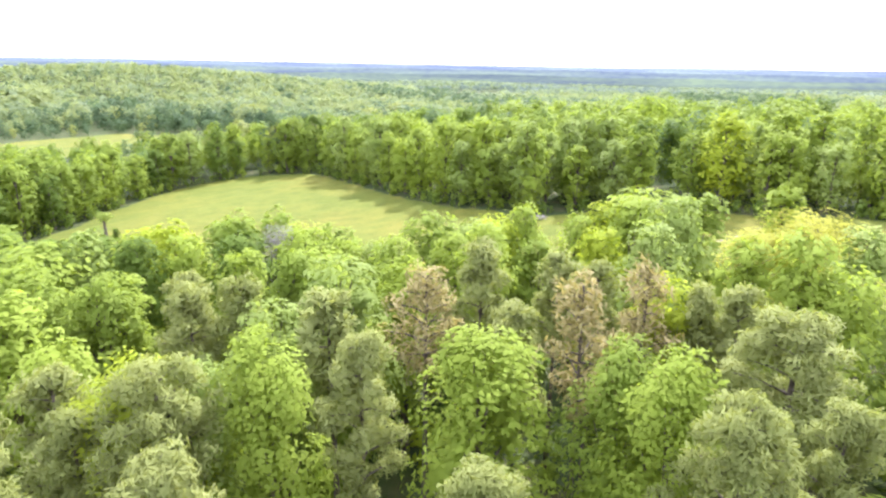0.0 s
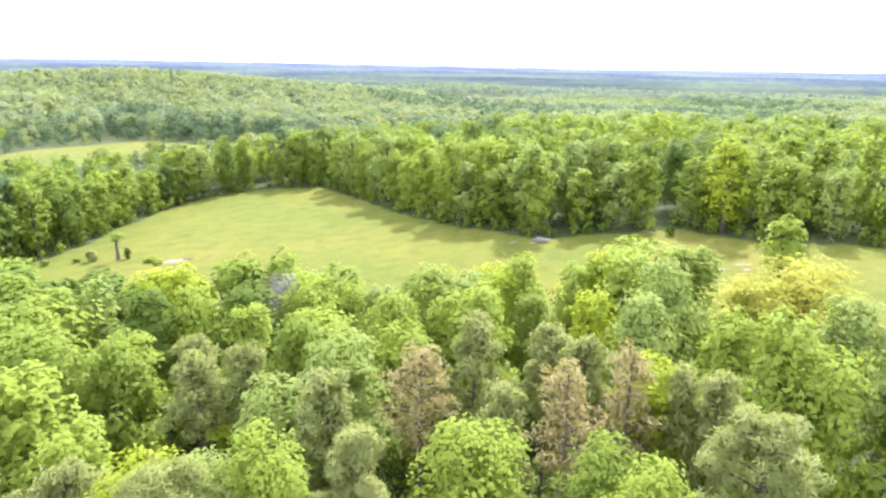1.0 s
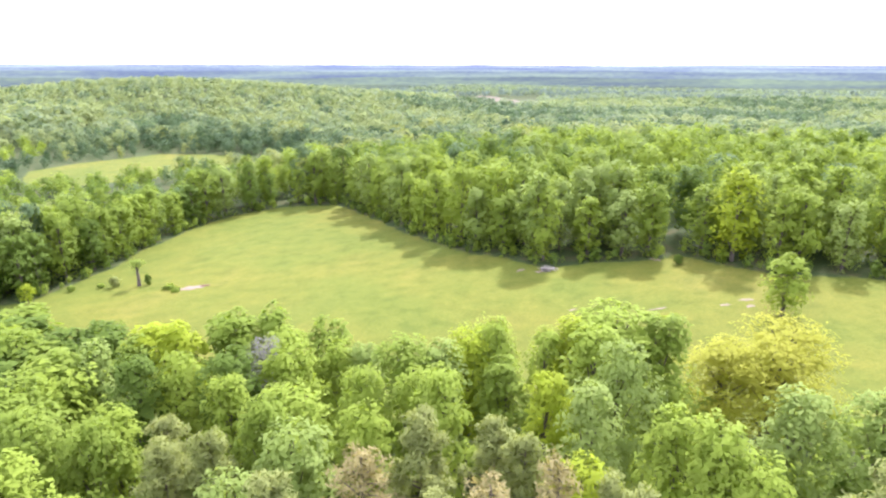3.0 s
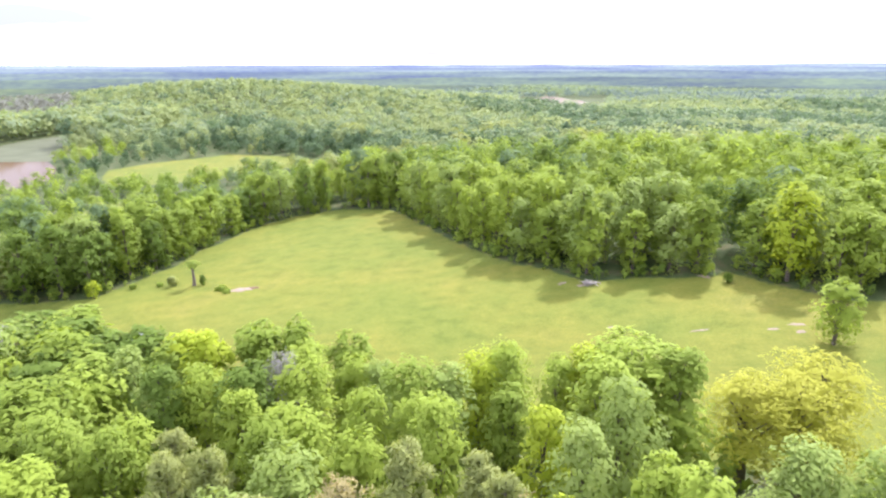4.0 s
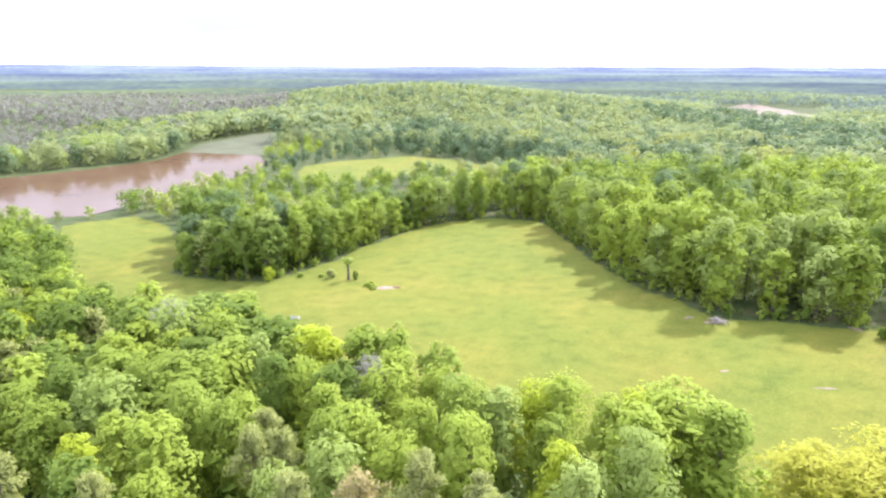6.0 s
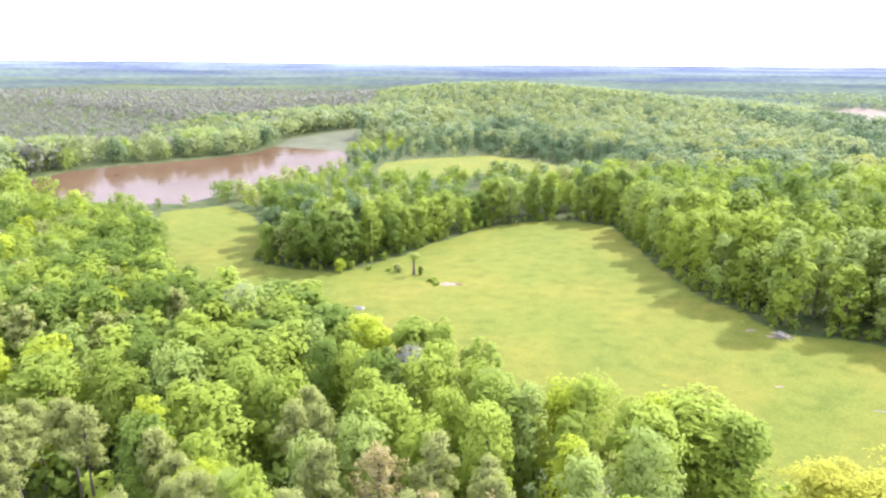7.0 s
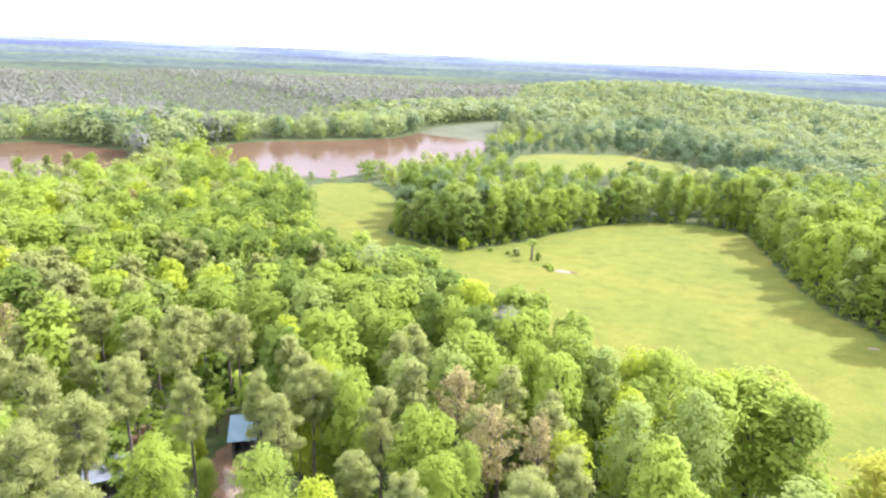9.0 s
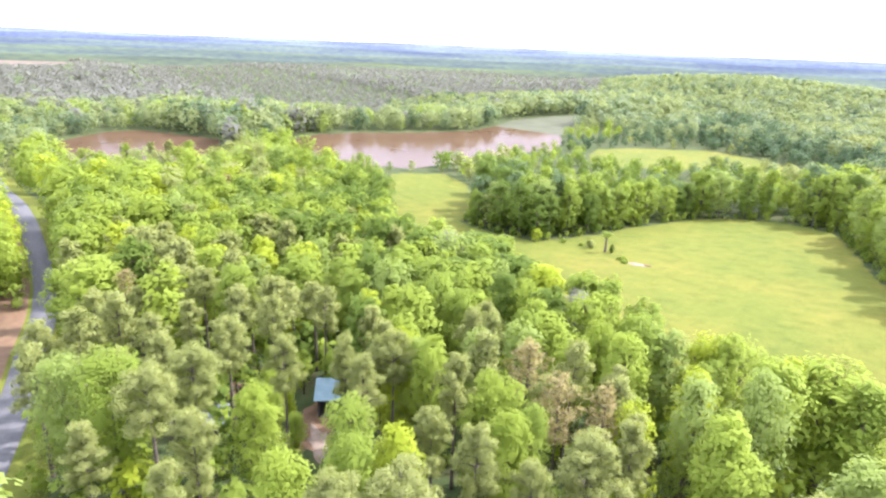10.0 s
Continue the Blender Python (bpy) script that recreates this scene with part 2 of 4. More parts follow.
def lie(x, y):
    """Height of the ground: it falls towards the lake and rises under the near woods and on far ridges."""
    x, y = np.asarray(x, float), np.asarray(y, float)
    z = 0.085 * np.clip(x, -105, 70) + 4.0 * ease(72, 38, y) + 1.5 * ease(40, 5, y) * ease(30, -25, x)
    z = z + 0.25 * np.sin(x * 0.07 + 0.5) * np.sin(y * 0.06)
    r = np.hypot(x, y)
    z = z + (-8.5 - z) * ease(200, 560, r)
    z = z + 26 * np.exp(-(((x + 330) / 260) ** 2 + ((y - 700) / 150) ** 2))
    z = z + ease(350, 900, r) * 4 * (np.sin(x * 0.0061 + 1) * np.sin(y * 0.0052 + 0.3) + 0.5 * np.sin(x * 0.013 + y * 0.011))
    lake = in_water(x, y)
    z = z + (-8.9 - z) * ease(-60, -8, lake)
    return z - 2.2 * ease(-3.5, 8, lake)


WATER_LEVEL = -9.3


def mesh_object(name, verts, faces, mats, parent=None, index=None, smooth=False, normals=None):
    me = bpy.data.meshes.new(name)
    verts = np.asarray(verts, np.float32)
    faces = np.asarray(faces, np.int32)
    k = faces.shape[1]
    me.vertices.add(len(verts))
    me.vertices.foreach_set("co", verts.ravel())
    me.loops.add(faces.size)
    me.loops.foreach_set("vertex_index", faces.ravel())
    me.polygons.add(len(faces))
    me.polygons.foreach_set("loop_start", np.arange(0, faces.size, k, dtype=np.int32))
    me.polygons.foreach_set("use_smooth", np.full(len(faces), smooth))
    for m in mats:
        me.materials.append(m)
    if index is not None:
        me.polygons.foreach_set("material_index", np.asarray(index, np.int32))
    me.update(calc_edges=True)
    if normals is not None:
        a = me.attributes.new("custom_normal", 'FLOAT_VECTOR', 'POINT')
        a.data.foreach_set("vector", np.asarray(normals, np.float32).ravel())
    ob = new(name, me)
    ob.parent = parent
    return ob


def graded(step, reach, far, grow):
    a = list(np.arange(0, reach, step))
    while a[-1] < far:
        step *= grow
        a.append(a[-1] + step)
    a = np.array(a)
    return np.concatenate([-a[:0:-1], a])


def build_ground():
    xs = graded(3.0, 270, 4700, 1.06) - 90
    ys = graded(3.0, 240, 4700, 1.06) + 130
    gx, gy = np.meshgrid(xs, ys)
    gx, gy = gx.ravel(), gy.ravel()
    gz = lie(gx, gy)
    w, h = len(xs), len(ys)
    i = (np.arange(h - 1)[:, None] * w + np.arange(w - 1)).ravel()
    ob = mesh_object("ground", np.stack([gx, gy, gz], -1), np.stack([i, i + 1, i + w + 1, i + w], -1), [GROUND], smooth=True)
    open_ground = np.maximum(signed(FIELD, gx, gy), signed(FIELD_2, gx, gy))
    verge = 6.5 - edge_distance(ROAD, gx, gy, False)
    open_ground = np.maximum(open_ground, verge)
    a = ob.data.attributes.new("meadow", 'FLOAT', 'POINT')
    a.data.foreach_set("value", np.clip(0.5 + open_ground / 5, 0, 1).astype(np.float32))
    return tagged(ob, "rolling ground with bright grass meadow and woodland floor", "ground", kind="structure")


build_ground()


def sheet(name, poly, z, mat, drape=0.0):
    bm = bmesh.new()
    vs = [bm.verts.new((x, y, z + (float(lie(x, y)) if drape else 0))) for x, y in poly]
    bm.faces.new(vs)
    bmesh.ops.triangulate(bm, faces=bm.faces[:])
    me = bpy.data.meshes.new(name)
    bm.to_mesh(me)
    bm.free()
    me.materials.append(mat)
    return new(name, me)


tagged(sheet("water", LAKE, WATER_LEVEL, WATER), "brown muddy lake with a calm surface", "lake", kind="structure")
tagged(sheet("water", POND, WATER_LEVEL, WATER), "brown muddy pond beside the lake", "pond", kind="structure")
tagged(sheet("water_plants", WEED, WATER_LEVEL + 0.03, MAT_PLANTS), "pale green mat of floating water plants on the lake", "water plants", kind="stuff")


def ribbon(name, line, half, lift, mat, shift=0.0):
    pts = []
    for (ax, ay), (bx, by) in zip(line, line[1:]):
        n = max(2, int(math.hypot(bx - ax, by - ay) / 4))
        pts += [(ax + (bx - ax) * i / n, ay + (by - ay) * i / n) for i in range(n)]
    pts = np.array(pts)
    for _ in range(3):
        pts[1:-1] = (pts[:-2] + 2 * pts[1:-1] + pts[2:]) / 4
    d = np.gradient(pts, axis=0)
    nrm = np.stack([-d[:, 1], d[:, 0]], -1) / np.linalg.norm(d, axis=1)[:, None]
    mid = pts + nrm * shift
    across = [mid + nrm * o for o in (-half - 0.3, -half, 0, half, half + 0.3)]
    v = []
    for a, dz in zip(across, (-0.3, 0, 0.05, 0, -0.3)):
        v.append(np.column_stack([a, lie(mid[:, 0], mid[:, 1]) + lift + dz]))
    v = np.stack(v, 1).reshape(-1, 3)
    i = (np.arange(len(pts) - 1)[:, None] * 5 + np.arange(4)).ravel()
    return mesh_object(name, v, np.stack([i, i + 1, i + 6, i + 5], -1), [mat], smooth=True)


tagged(ribbon("road", ROAD, 2.0, 0.22, ASPHALT), "narrow grey asphalt lane between the pines", "road", kind="structure")
tagged(ribbon("verge", ROAD[3:11], 2.6, 0.12, CLAY, -5.6), "bare orange clay verge beside the lane", "verge", kind="structure")


def patch(name, x, y, rx, ry, mat, label, seed, turn=0.0, lift=0.07, kind="", rings=3):
    """A low uneven patch that follows the ground."""
    rng = np.random.default_rng(seed)
    a = np.linspace(0, 2 * math.pi, 28, endpoint=False)
    wob = 1 + 0.22 * np.sin(a * 2 + rng.uniform(0, 6)) + 0.16 * np.sin(a * 5 + rng.uniform(0, 6)) + 0.1 * rng.normal(size=28)
    v, f = [(x, y, float(lie(x, y)) + lift)], []
    c, s = math.cos(turn), math.sin(turn)
    for k in range(1, rings + 1):
        u = k / rings
        px, py = rx * wob * np.cos(a) * u, ry * wob * np.sin(a) * u
        qx, qy = x + px * c - py * s, y + px * s + py * c
        v += list(zip(qx, qy, lie(qx, qy) + (lift * (1 - 0.3 * u) if k < rings else -0.08)))
    tri = [(0, 1 + j, 1 + (j + 1) % 28) for j in range(28)]
    for k in range(rings - 1):
        o = 1 + k * 28
        for j in range(28):
            p, q = o + j, o + (j + 1) % 28
            tri += [(p, p + 28, q + 28), (p, q + 28, q)]
    ob = mesh_object(name, np.array(v), np.array(tri), [mat], smooth=True)
    return tagged(ob, label, "bare ground", kind=kind)


for far_field in (ORANGE, ORANGE_2):
    mid = np.mean(far_field, 0)
    half = np.ptp(np.array(far_field), 0) / 2
    patch("ploughed_field", mid[0], mid[1], half[0] * 1.15, half[1], PLOUGHED, "distant ploughed field of pale orange soil", 7, 0, 0.6, "structure", 12)

# ---- far distance: low blue ridges behind everything, haze put into their glow ----
def ridge(radius, low, high, colour, seed):
    mat = bpy.data.materials.new("far_haze_woods")
    mat.use_nodes = True
    n, l = mat.node_tree.nodes, mat.node_tree.links
    n.clear()
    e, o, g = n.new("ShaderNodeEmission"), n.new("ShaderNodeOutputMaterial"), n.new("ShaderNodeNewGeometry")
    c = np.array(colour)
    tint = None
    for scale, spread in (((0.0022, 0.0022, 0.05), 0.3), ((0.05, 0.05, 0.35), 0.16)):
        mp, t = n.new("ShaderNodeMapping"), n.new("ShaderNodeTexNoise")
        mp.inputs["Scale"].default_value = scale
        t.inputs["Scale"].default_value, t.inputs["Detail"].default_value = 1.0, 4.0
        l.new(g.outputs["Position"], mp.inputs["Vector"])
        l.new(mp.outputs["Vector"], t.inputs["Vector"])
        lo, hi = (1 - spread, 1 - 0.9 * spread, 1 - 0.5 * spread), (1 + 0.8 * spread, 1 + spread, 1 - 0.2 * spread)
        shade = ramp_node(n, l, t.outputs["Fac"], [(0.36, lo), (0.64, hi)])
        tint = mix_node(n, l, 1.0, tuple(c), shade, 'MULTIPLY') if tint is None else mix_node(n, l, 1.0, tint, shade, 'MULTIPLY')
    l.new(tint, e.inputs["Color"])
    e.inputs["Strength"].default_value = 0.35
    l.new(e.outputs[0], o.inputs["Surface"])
    a = np.linspace(-1.2, 2.6, 240)
    rng = np.random.default_rng(seed)
    top = high + 1.5 * np.sin(a * 9 + seed) + 1.2 * np.sin(a * 23 + 2 * seed) + 1.6 * rng.random(240)
    x, y = radius * np.sin(-a), radius * np.cos(a)
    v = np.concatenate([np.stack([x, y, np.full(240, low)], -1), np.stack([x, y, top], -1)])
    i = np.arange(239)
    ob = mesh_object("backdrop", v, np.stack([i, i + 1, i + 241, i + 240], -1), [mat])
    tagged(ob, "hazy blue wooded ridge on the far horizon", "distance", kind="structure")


# each farther strip glows paler and bluer, its haze painted in
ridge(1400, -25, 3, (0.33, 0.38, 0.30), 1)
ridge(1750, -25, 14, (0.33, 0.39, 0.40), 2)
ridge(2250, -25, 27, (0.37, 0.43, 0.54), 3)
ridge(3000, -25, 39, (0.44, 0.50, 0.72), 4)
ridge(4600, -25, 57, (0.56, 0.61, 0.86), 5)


# ---- trees ----
def tube(points, radii, sides=6):
    points, v, f = np.asarray(points, float), [], []
    for k, (p, r) in enumerate(zip(points, radii)):
        d = points[min(k + 1, len(points) - 1)] - points[max(k - 1, 0)]
        d = d / (np.linalg.norm(d) + 1e-9)
        u = np.cross(d, (0.31, 0.95, 0.1))
        u /= np.linalg.norm(u)
        w = np.cross(d, u)
        for j in range(sides):
            a = 2 * math.pi * j / sides
            v.append(p + r * (math.cos(a) * u + math.sin(a) * w))
        if k:
            b = (k - 1) * sides
            f += [(b + j, b + (j + 1) % sides, b + sides + (j + 1) % sides, b + sides + j) for j in range(sides)]
    return np.array(v), np.array(f)


def joined(pieces):
    v, f, n = [], [], 0
    for a, b in pieces:
        v.append(a)
        f.append(b + n)
        n += len(a)
    return np.concatenate(v), np.concatenate(f)


SOFTNESS, FAR_SOFTNESS = 0.78, 0.93      # how far the leaves of a crown are shaded as one rounded mass


def sprays(centres, outward, length, width, rng, wild=0.7):
    """Leaf sprays: small pointed blades that stand roughly outward."""
    n = len(centres)
    nrm = outward + wild * rng.normal(size=(n, 3))
    nrm /= np.linalg.norm(nrm, axis=1)[:, None]
    along = np.cross(nrm, rng.normal(size=(n, 3)))
    along /= np.linalg.norm(along, axis=1)[:, None]
    side = np.cross(nrm, along)
    k = rng.uniform(0.65, 1.35, (n, 1))
    a, b = along * k * length / 2, side * k * width / 2
    v = np.stack([centres - a + b, centres - a - b, centres + a], 1).reshape(-1, 3)
    blend = SOFTNESS if length < 0.6 else FAR_SOFTNESS
    soft = blend * outward / (np.linalg.norm(outward, axis=1)[:, None] + 1e-9) + (1 - blend) * nrm
    soft /= np.linalg.norm(soft, axis=1)[:, None] + 1e-9
    return v, np.arange(n)[:, None] * 3 + np.arange(3), np.repeat(soft, 3, axis=0)


def balls(n, rng, lift=0.25):
    d = rng.normal(size=(n, 3))
    d[:, 2] += lift
    return d / np.linalg.norm(d, axis=1)[:, None]


def broadleaf(seed, height=15.0, radius=3.5, base=0.25, lobes=14, clumps=12, leaves=16, size=0.5, wood=True, peak=0.55, thin=1.0, wild=0.42):
    """A crown of lobes, each lobe of clumps, each clump of leaf sprays, on a trunk with a limb to every lobe."""
    rng = np.random.default_rng(seed)
    lob = []
    for k in range(lobes):
        u = (k + 0.5) / lobes
        env = radius * (0.66 + 0.34 * min(1, u / 0.35)) * (1 - 0.62 * u ** 3.2) ** (peak / 0.55)
        a = k * 2.4 + rng.uniform(-0.5, 0.5)
        s = radius * rng.uniform(0.36, 0.6) * (1.1 - 0.32 * u)
        r = max(0, env - s) * rng.uniform(0.75, 1.15) * (1 if u < 0.93 else 0.4)
        lob.append((r * math.cos(a), r * math.sin(a), min((base + (1 - base) * u ** 0.85) * height, height - s * 0.9), s))
    lob = np.array(lob)
    n = lobes * clumps
    pick = np.repeat(np.arange(lobes), clumps)
    d = balls(n, rng)
    cl = lob[pick, :3] + d * (lob[pick, 3] * rng.uniform(0.82, 1.0, n))[:, None]
    cr = lob[pick, 3] * rng.uniform(0.32, 0.5, n)
    m = n * leaves
    own = np.repeat(np.arange(n), leaves)
    e = balls(m, rng, 0.3)
    c = cl[own] + e * (cr[own] * rng.uniform(0.72, 1.1, m))[:, None]
    heart = np.array([0, 0, (0.35 + 0.3 * base) * height])
    away = (c - heart) / np.linalg.norm(c - heart, axis=1)[:, None]
    way = 0.4 * e + 0.6 * d[own] + 1.0 * away + np.array([0, 0, 0.35])
    crown = sprays(c, way, size, size * 0.75 * thin, rng, wild)
    if not wood:
        return None, crown
    lean = rng.uniform(-0.5, 0.5, 2)
    zs = np.linspace(0, height * 0.86, 7)
    spine = np.stack([lean[0] * (zs / height) ** 2, lean[1] * (zs / height) ** 2, zs], -1)
    r0 = 0.016 * height
    parts = [tube(spine, r0 * (1.25 - zs / zs[-1]) + 0.03, 7)]
    for x, y, z, s in lob:
        t = max(0.1, min(0.8, (z - 0.22 * height) / height))
        start = np.array([np.interp(t * height, zs, spine[:, 0]), np.interp(t * height, zs, spine[:, 1]), t * height])
        end = np.array([x, y, z + 0.3 * s])
        mid = (start + end) / 2 + np.array([0, 0, 0.06 * np.linalg.norm(end - start)])
        parts.append(tube([start, mid, end], [r0 * 0.42, r0 * 0.26, 0.03], 4))
    return joined(parts), crown


def pine(seed, height=15.5, radius=2.8, base=0.55, leaves=2200, size=0.6, width=0.3, wood=True):
    rng = np.random.default_rng(seed)
    parts, cs, ds = [], [], []
    zs = np.linspace(0, height * 0.97, 7)
    bend = rng.uniform(-0.4, 0.4, 2)
    spine = np.stack([bend[0] * (zs / height) ** 2, bend[1] * (zs / height) ** 2, zs], -1)
    parts.append(tube(spine, 0.011 * height * (1.15 - zs / zs[-1]) + 0.03, 6))
    boughs = 30
    per = leaves // (boughs * 3)
    for k in range(boughs):
        u = (k + rng.uniform(0, 1)) / boughs
        z = height * (base + (0.97 - base) * u)
        reach = radius * (1 - 0.72 * u ** 2.4) * rng.uniform(0.5, 1.2) * (0.6 + 0.4 * min(1, u * 4))
        a = k * 2.4 + rng.uniform(-0.6, 0.6)
        start = np.array([np.interp(z, zs, spine[:, 0]), np.interp(z, zs, spine[:, 1]), z])
        end = start + np.array([math.cos(a) * reach, math.sin(a) * reach, reach * rng.uniform(0.1, 0.5)])
        parts.append(tube([start, (start + end) / 2 + (0, 0, 0.1), end], [0.06, 0.04, 0.02], 4))
        for t in (0.55, 0.8, 1.0):
            tuft = start + t * (end - start) + rng.normal(size=3) * 0.15
            e = balls(per, rng, 0.3)
            cs.append(tuft + e * rng.uniform(0.35, 0.65, per)[:, None] * (0.6 + 0.16 * radius) * np.array([1, 1, 0.75]))
            ds.append(e * 0.5 + np.array([0, 0, 0.5]))
    crown = sprays(np.concatenate(cs), np.concatenate(ds), size, size * width, rng, 0.6)
    return (joined(parts) if wood else None), crown


def leafage(crown, material, root):
    return mesh_object("crown", crown[0], crown[1], [material], root, None, True, crown[2])


def make_tree(name, shape, leaf, bark=BARK):
    trunk, crown = shape
    root = new(name)
    mesh_object("trunk", *trunk, [bark], root, smooth=True)
    leafage(crown, LEAVES[leaf], root)
    return root


placed = []      # (x, y, radius) of trees that stand singly
RNG = np.random.default_rng(11)
MOULDS = {}


def mould(kind, variant, leaf, close, skirted=False):
    key = (kind, variant, leaf, close, skirted)
    if key not in MOULDS:
        if kind == "broadleaf_tree":
            tall = [(15, 3.6, 0.22, 15), (15, 3.2, 0.26, 13), (15, 3.9, 0.2, 17), (15, 3.4, 0.3, 13), (15, 3.7, 0.18, 15)][variant % 5]
            airy = {"gold": 0.42, "silver": 0.9}.get(leaf, 1.0)
            if skirted:
                tall = (15, tall[1] + 0.3, 0.06, tall[3] + 2)
            shape = broadleaf(100 + variant, *tall, *((11, 11, 0.58), (17, 19, 0.36), (24, 34, 0.225))[close], thin=airy)
        elif kind == "pine_tree":
            part = 0.42 if leaf == "rust" else 1.0
            shape = pine(200 + variant, 15.5, 2.0 + 0.25 * (variant % 3), 0.52 + 0.06 * (variant % 3),
                         int(part * (2000, 5000, 12500)[close]), (0.66, 0.46, 0.34)[close], (0.32, 0.22, 0.16)[close])
        else:
            shape = broadleaf(300 + variant, 15.5, 3.4, 0.28, 14, 16, 20, 0.5, thin=0.16)
        MOULDS[key] = make_tree(kind, shape, leaf, PALE_BARK if kind == "bare_tree" else BARK)
        MOULDS[key]["used"] = 0
    return MOULDS[key]


WORDS = {"fresh": "fresh green", "mid": "mid green", "deep": "dark green", "lime": "bright lime green", "silver": "pale silvery green",
         "pine": "olive green", "dusky": "blue-green", "plantation": "grey green", "rust": "rust brown dying", "bare": "grey leafless", "gold": "golden yellow flowering"}


def plant(kind, leaf, x, y, scale=1.0, wide=1.0, where="in the near woods", group="near woods"):
    gap = math.hypot(x - min(36, max(0, x)), y + 4)
    close = 2 if gap < 28 else 1 if gap < 62 else 0
    m = mould(kind, int(RNG.integers(5)), leaf, close, group == "meadow edge")
    at = Matrix.LocRotScale((x, y, float(lie(x, y)) - 0.1), Euler((0, 0, RNG.uniform(0, 6.28))), None)
    if m["used"] == 0:
        t = m
        t.matrix_basis = at
    else:
        t = copy_thing(m, at)
    m["used"] += 1
    t.scale = (scale * wide, scale * wide, scale)
    noun = {"broadleaf_tree": "broadleaf tree", "pine_tree": "pine tree", "bare_tree": "tree of thin twigs"}[kind]
    tagged(t, f"{WORDS[leaf]} {noun} {where}", "tree", group)
    placed.append((x, y, 2.6 * scale * wide))
    return t


def stature(x, y):
    """Trees are lower on the wet ground round the lake and far off, and only bushes stand on its near shore."""
    low = ease(-70, -110, x) * ease(130, 195, y) * ease(385, 340, y)
    tall = 1 - 0.40 * low - 0.1 * ease(-150, -200, x)
    bushes = ease(55, 8, -in_water(x, y)) * ease(-180, -205, x) * ease(165, 140, y) * ease(92, 104, y) * ease(-268, -240, x)
    willows = ease(-288, -320, x) * ease(110, 25, -in_water(x, y)) * ease(40, 100, y)
    return tall * (1 - 0.62 * bushes) + 0.62 * willows


# trees of the near woods that can be told apart: "x y crown_radius" in metres
KNOWN = {
    ("broadleaf_tree", "silver"): "26.5 37.0 3.2, 32.0 36.5 3.2, 16.2 42.0 2.6, -5.7 32.5 2.9, -8.7 29.2 2.3, -9.9 21.9 1.9, 13.0 36.9 2.3, -30.9 51.0 2.1",
    ("broadleaf_tree", "fresh"): "18.0 52.8 5.2, 1.8 23.0 3.3, 8.1 19.1 2.5, -7.0 21.8 2.6, 17.7 33.7 2.5, 2.9 39.6 2.1, -3.7 43.2 2.3, 19.4 31.3 2.4, 21.2 30.2 2.6, -16.9 24.3 1.9, 7.1 51.9 1.9, 11.7 51.9 2.4, -20.7 47.2 3.0, -14.9 43.4 2.7, -11.4 49.0 3.2, -21.6 38.7 2.8, -2.4 37.4 2.7, 1.0 42.2 2.6, -8.4 39.8 3.6, -59.8 -3.3 5.2, 3.9 2.1 2.5, -9.4 4.4 2.2",
    ("pine_tree", "pine"): "-3.2 22.2 1.9, -14.6 32.9 1.9, -11.5 33.5 1.9, 6.8 34.0 1.9, 8.5 31.6 1.9, 12.9 28.2 1.9, 13.9 27.0 1.9, 13.8 22.1 2.7, 8.7 15.3 1.9, 13.1 17.2 1.9, -13.1 19.3 2.0, -9.9 19.0 1.9, 3.7 27.3 1.9, 2.1 32.5 1.9, -15.9 36.0 2.0, -35.5 16.2 2.7, -116.0 48.0 5.1, -85.0 31.0 4.6, -62.8 38.5 3.9, -5.4 27.7 2.3, -7.6 14.2 1.9, -36.3 11.1 3.4, -16.1 0.9 3.2, -36.7 -7.2 4.5, -13.7 -3.4 3.3, -5.2 -1.6 2.1, -1.6 -4.6 2.0",
    ("pine_tree", "rust"): "-0.8 29.3 1.9, 6.6 26.2 1.9, 9.9 28.0 1.9",
    ("broadleaf_tree", "lime"): "11.7 30.0 1.9, 10.6 40.4 2.2, -11.7 21.0 1.9, -12.1 20.0 1.9, 4.5 52.1 3.0, 14.2 52.5 3.4, -29.7 59.6 4.1, -29.5 26.6 2.0, 5.1 10.5 2.6, -25.7 56.4 3.2",
    ("broadleaf_tree", "mid"): "21.6 51.0 3.6, -28.3 37.3 3.1, -21.5 35.8 2.4, 7.2 22.2 1.9, -9.4 36.9 1.9, -52.6 69.0 5.5, -21.8 61.2 4.7, -43.6 56.6 4.4, -33.3 41.1 4.8, -46.0 42.1 4.1, -67.7 61.8 5.5, -38.9 41.6 4.4, -25.8 35.8 3.1, -49.8 25.1 5.0, 4.2 7.2 2.4, 0.0 9.2 1.9, -30.6 56.6 3.0, -20.5 58.5 3.5, -17.0 60.8 2.9, -35.1 50.1 3.9",
    ("broadleaf_tree", "deep"): "-58.6 67.4 5.4, -38.1 63.7 3.7, -23.1 22.6 3.3, -50.6 64.9 5.4, -41.7 60.5 4.1, -34.9 58.3 3.8, -43.1 53.2 4.3, -24.2 46.1 3.1",
    ("broadleaf_tree", "gold"): "29.0 54.8 5.4, 35.2 56.8 5.6, 32.3 52.6 4.4",
    ("bare_tree", "bare"): "-60.2 61.9 4.7, -14.2 50.6 1.9",
}
for (kind, leaf), text in KNOWN.items():
    for spot in text.split(","):
        x, y, r = (float(v) for v in spot.split())
        tall = RNG.uniform(0.95, 1.08) * (0.82 if leaf == "gold" else 1.0)
        plant(kind, leaf, x, y, tall, max(0.8, r / (3.1 * tall)) if kind != "pine_tree" else min(1.15, max(0.75, r / 2.3)))
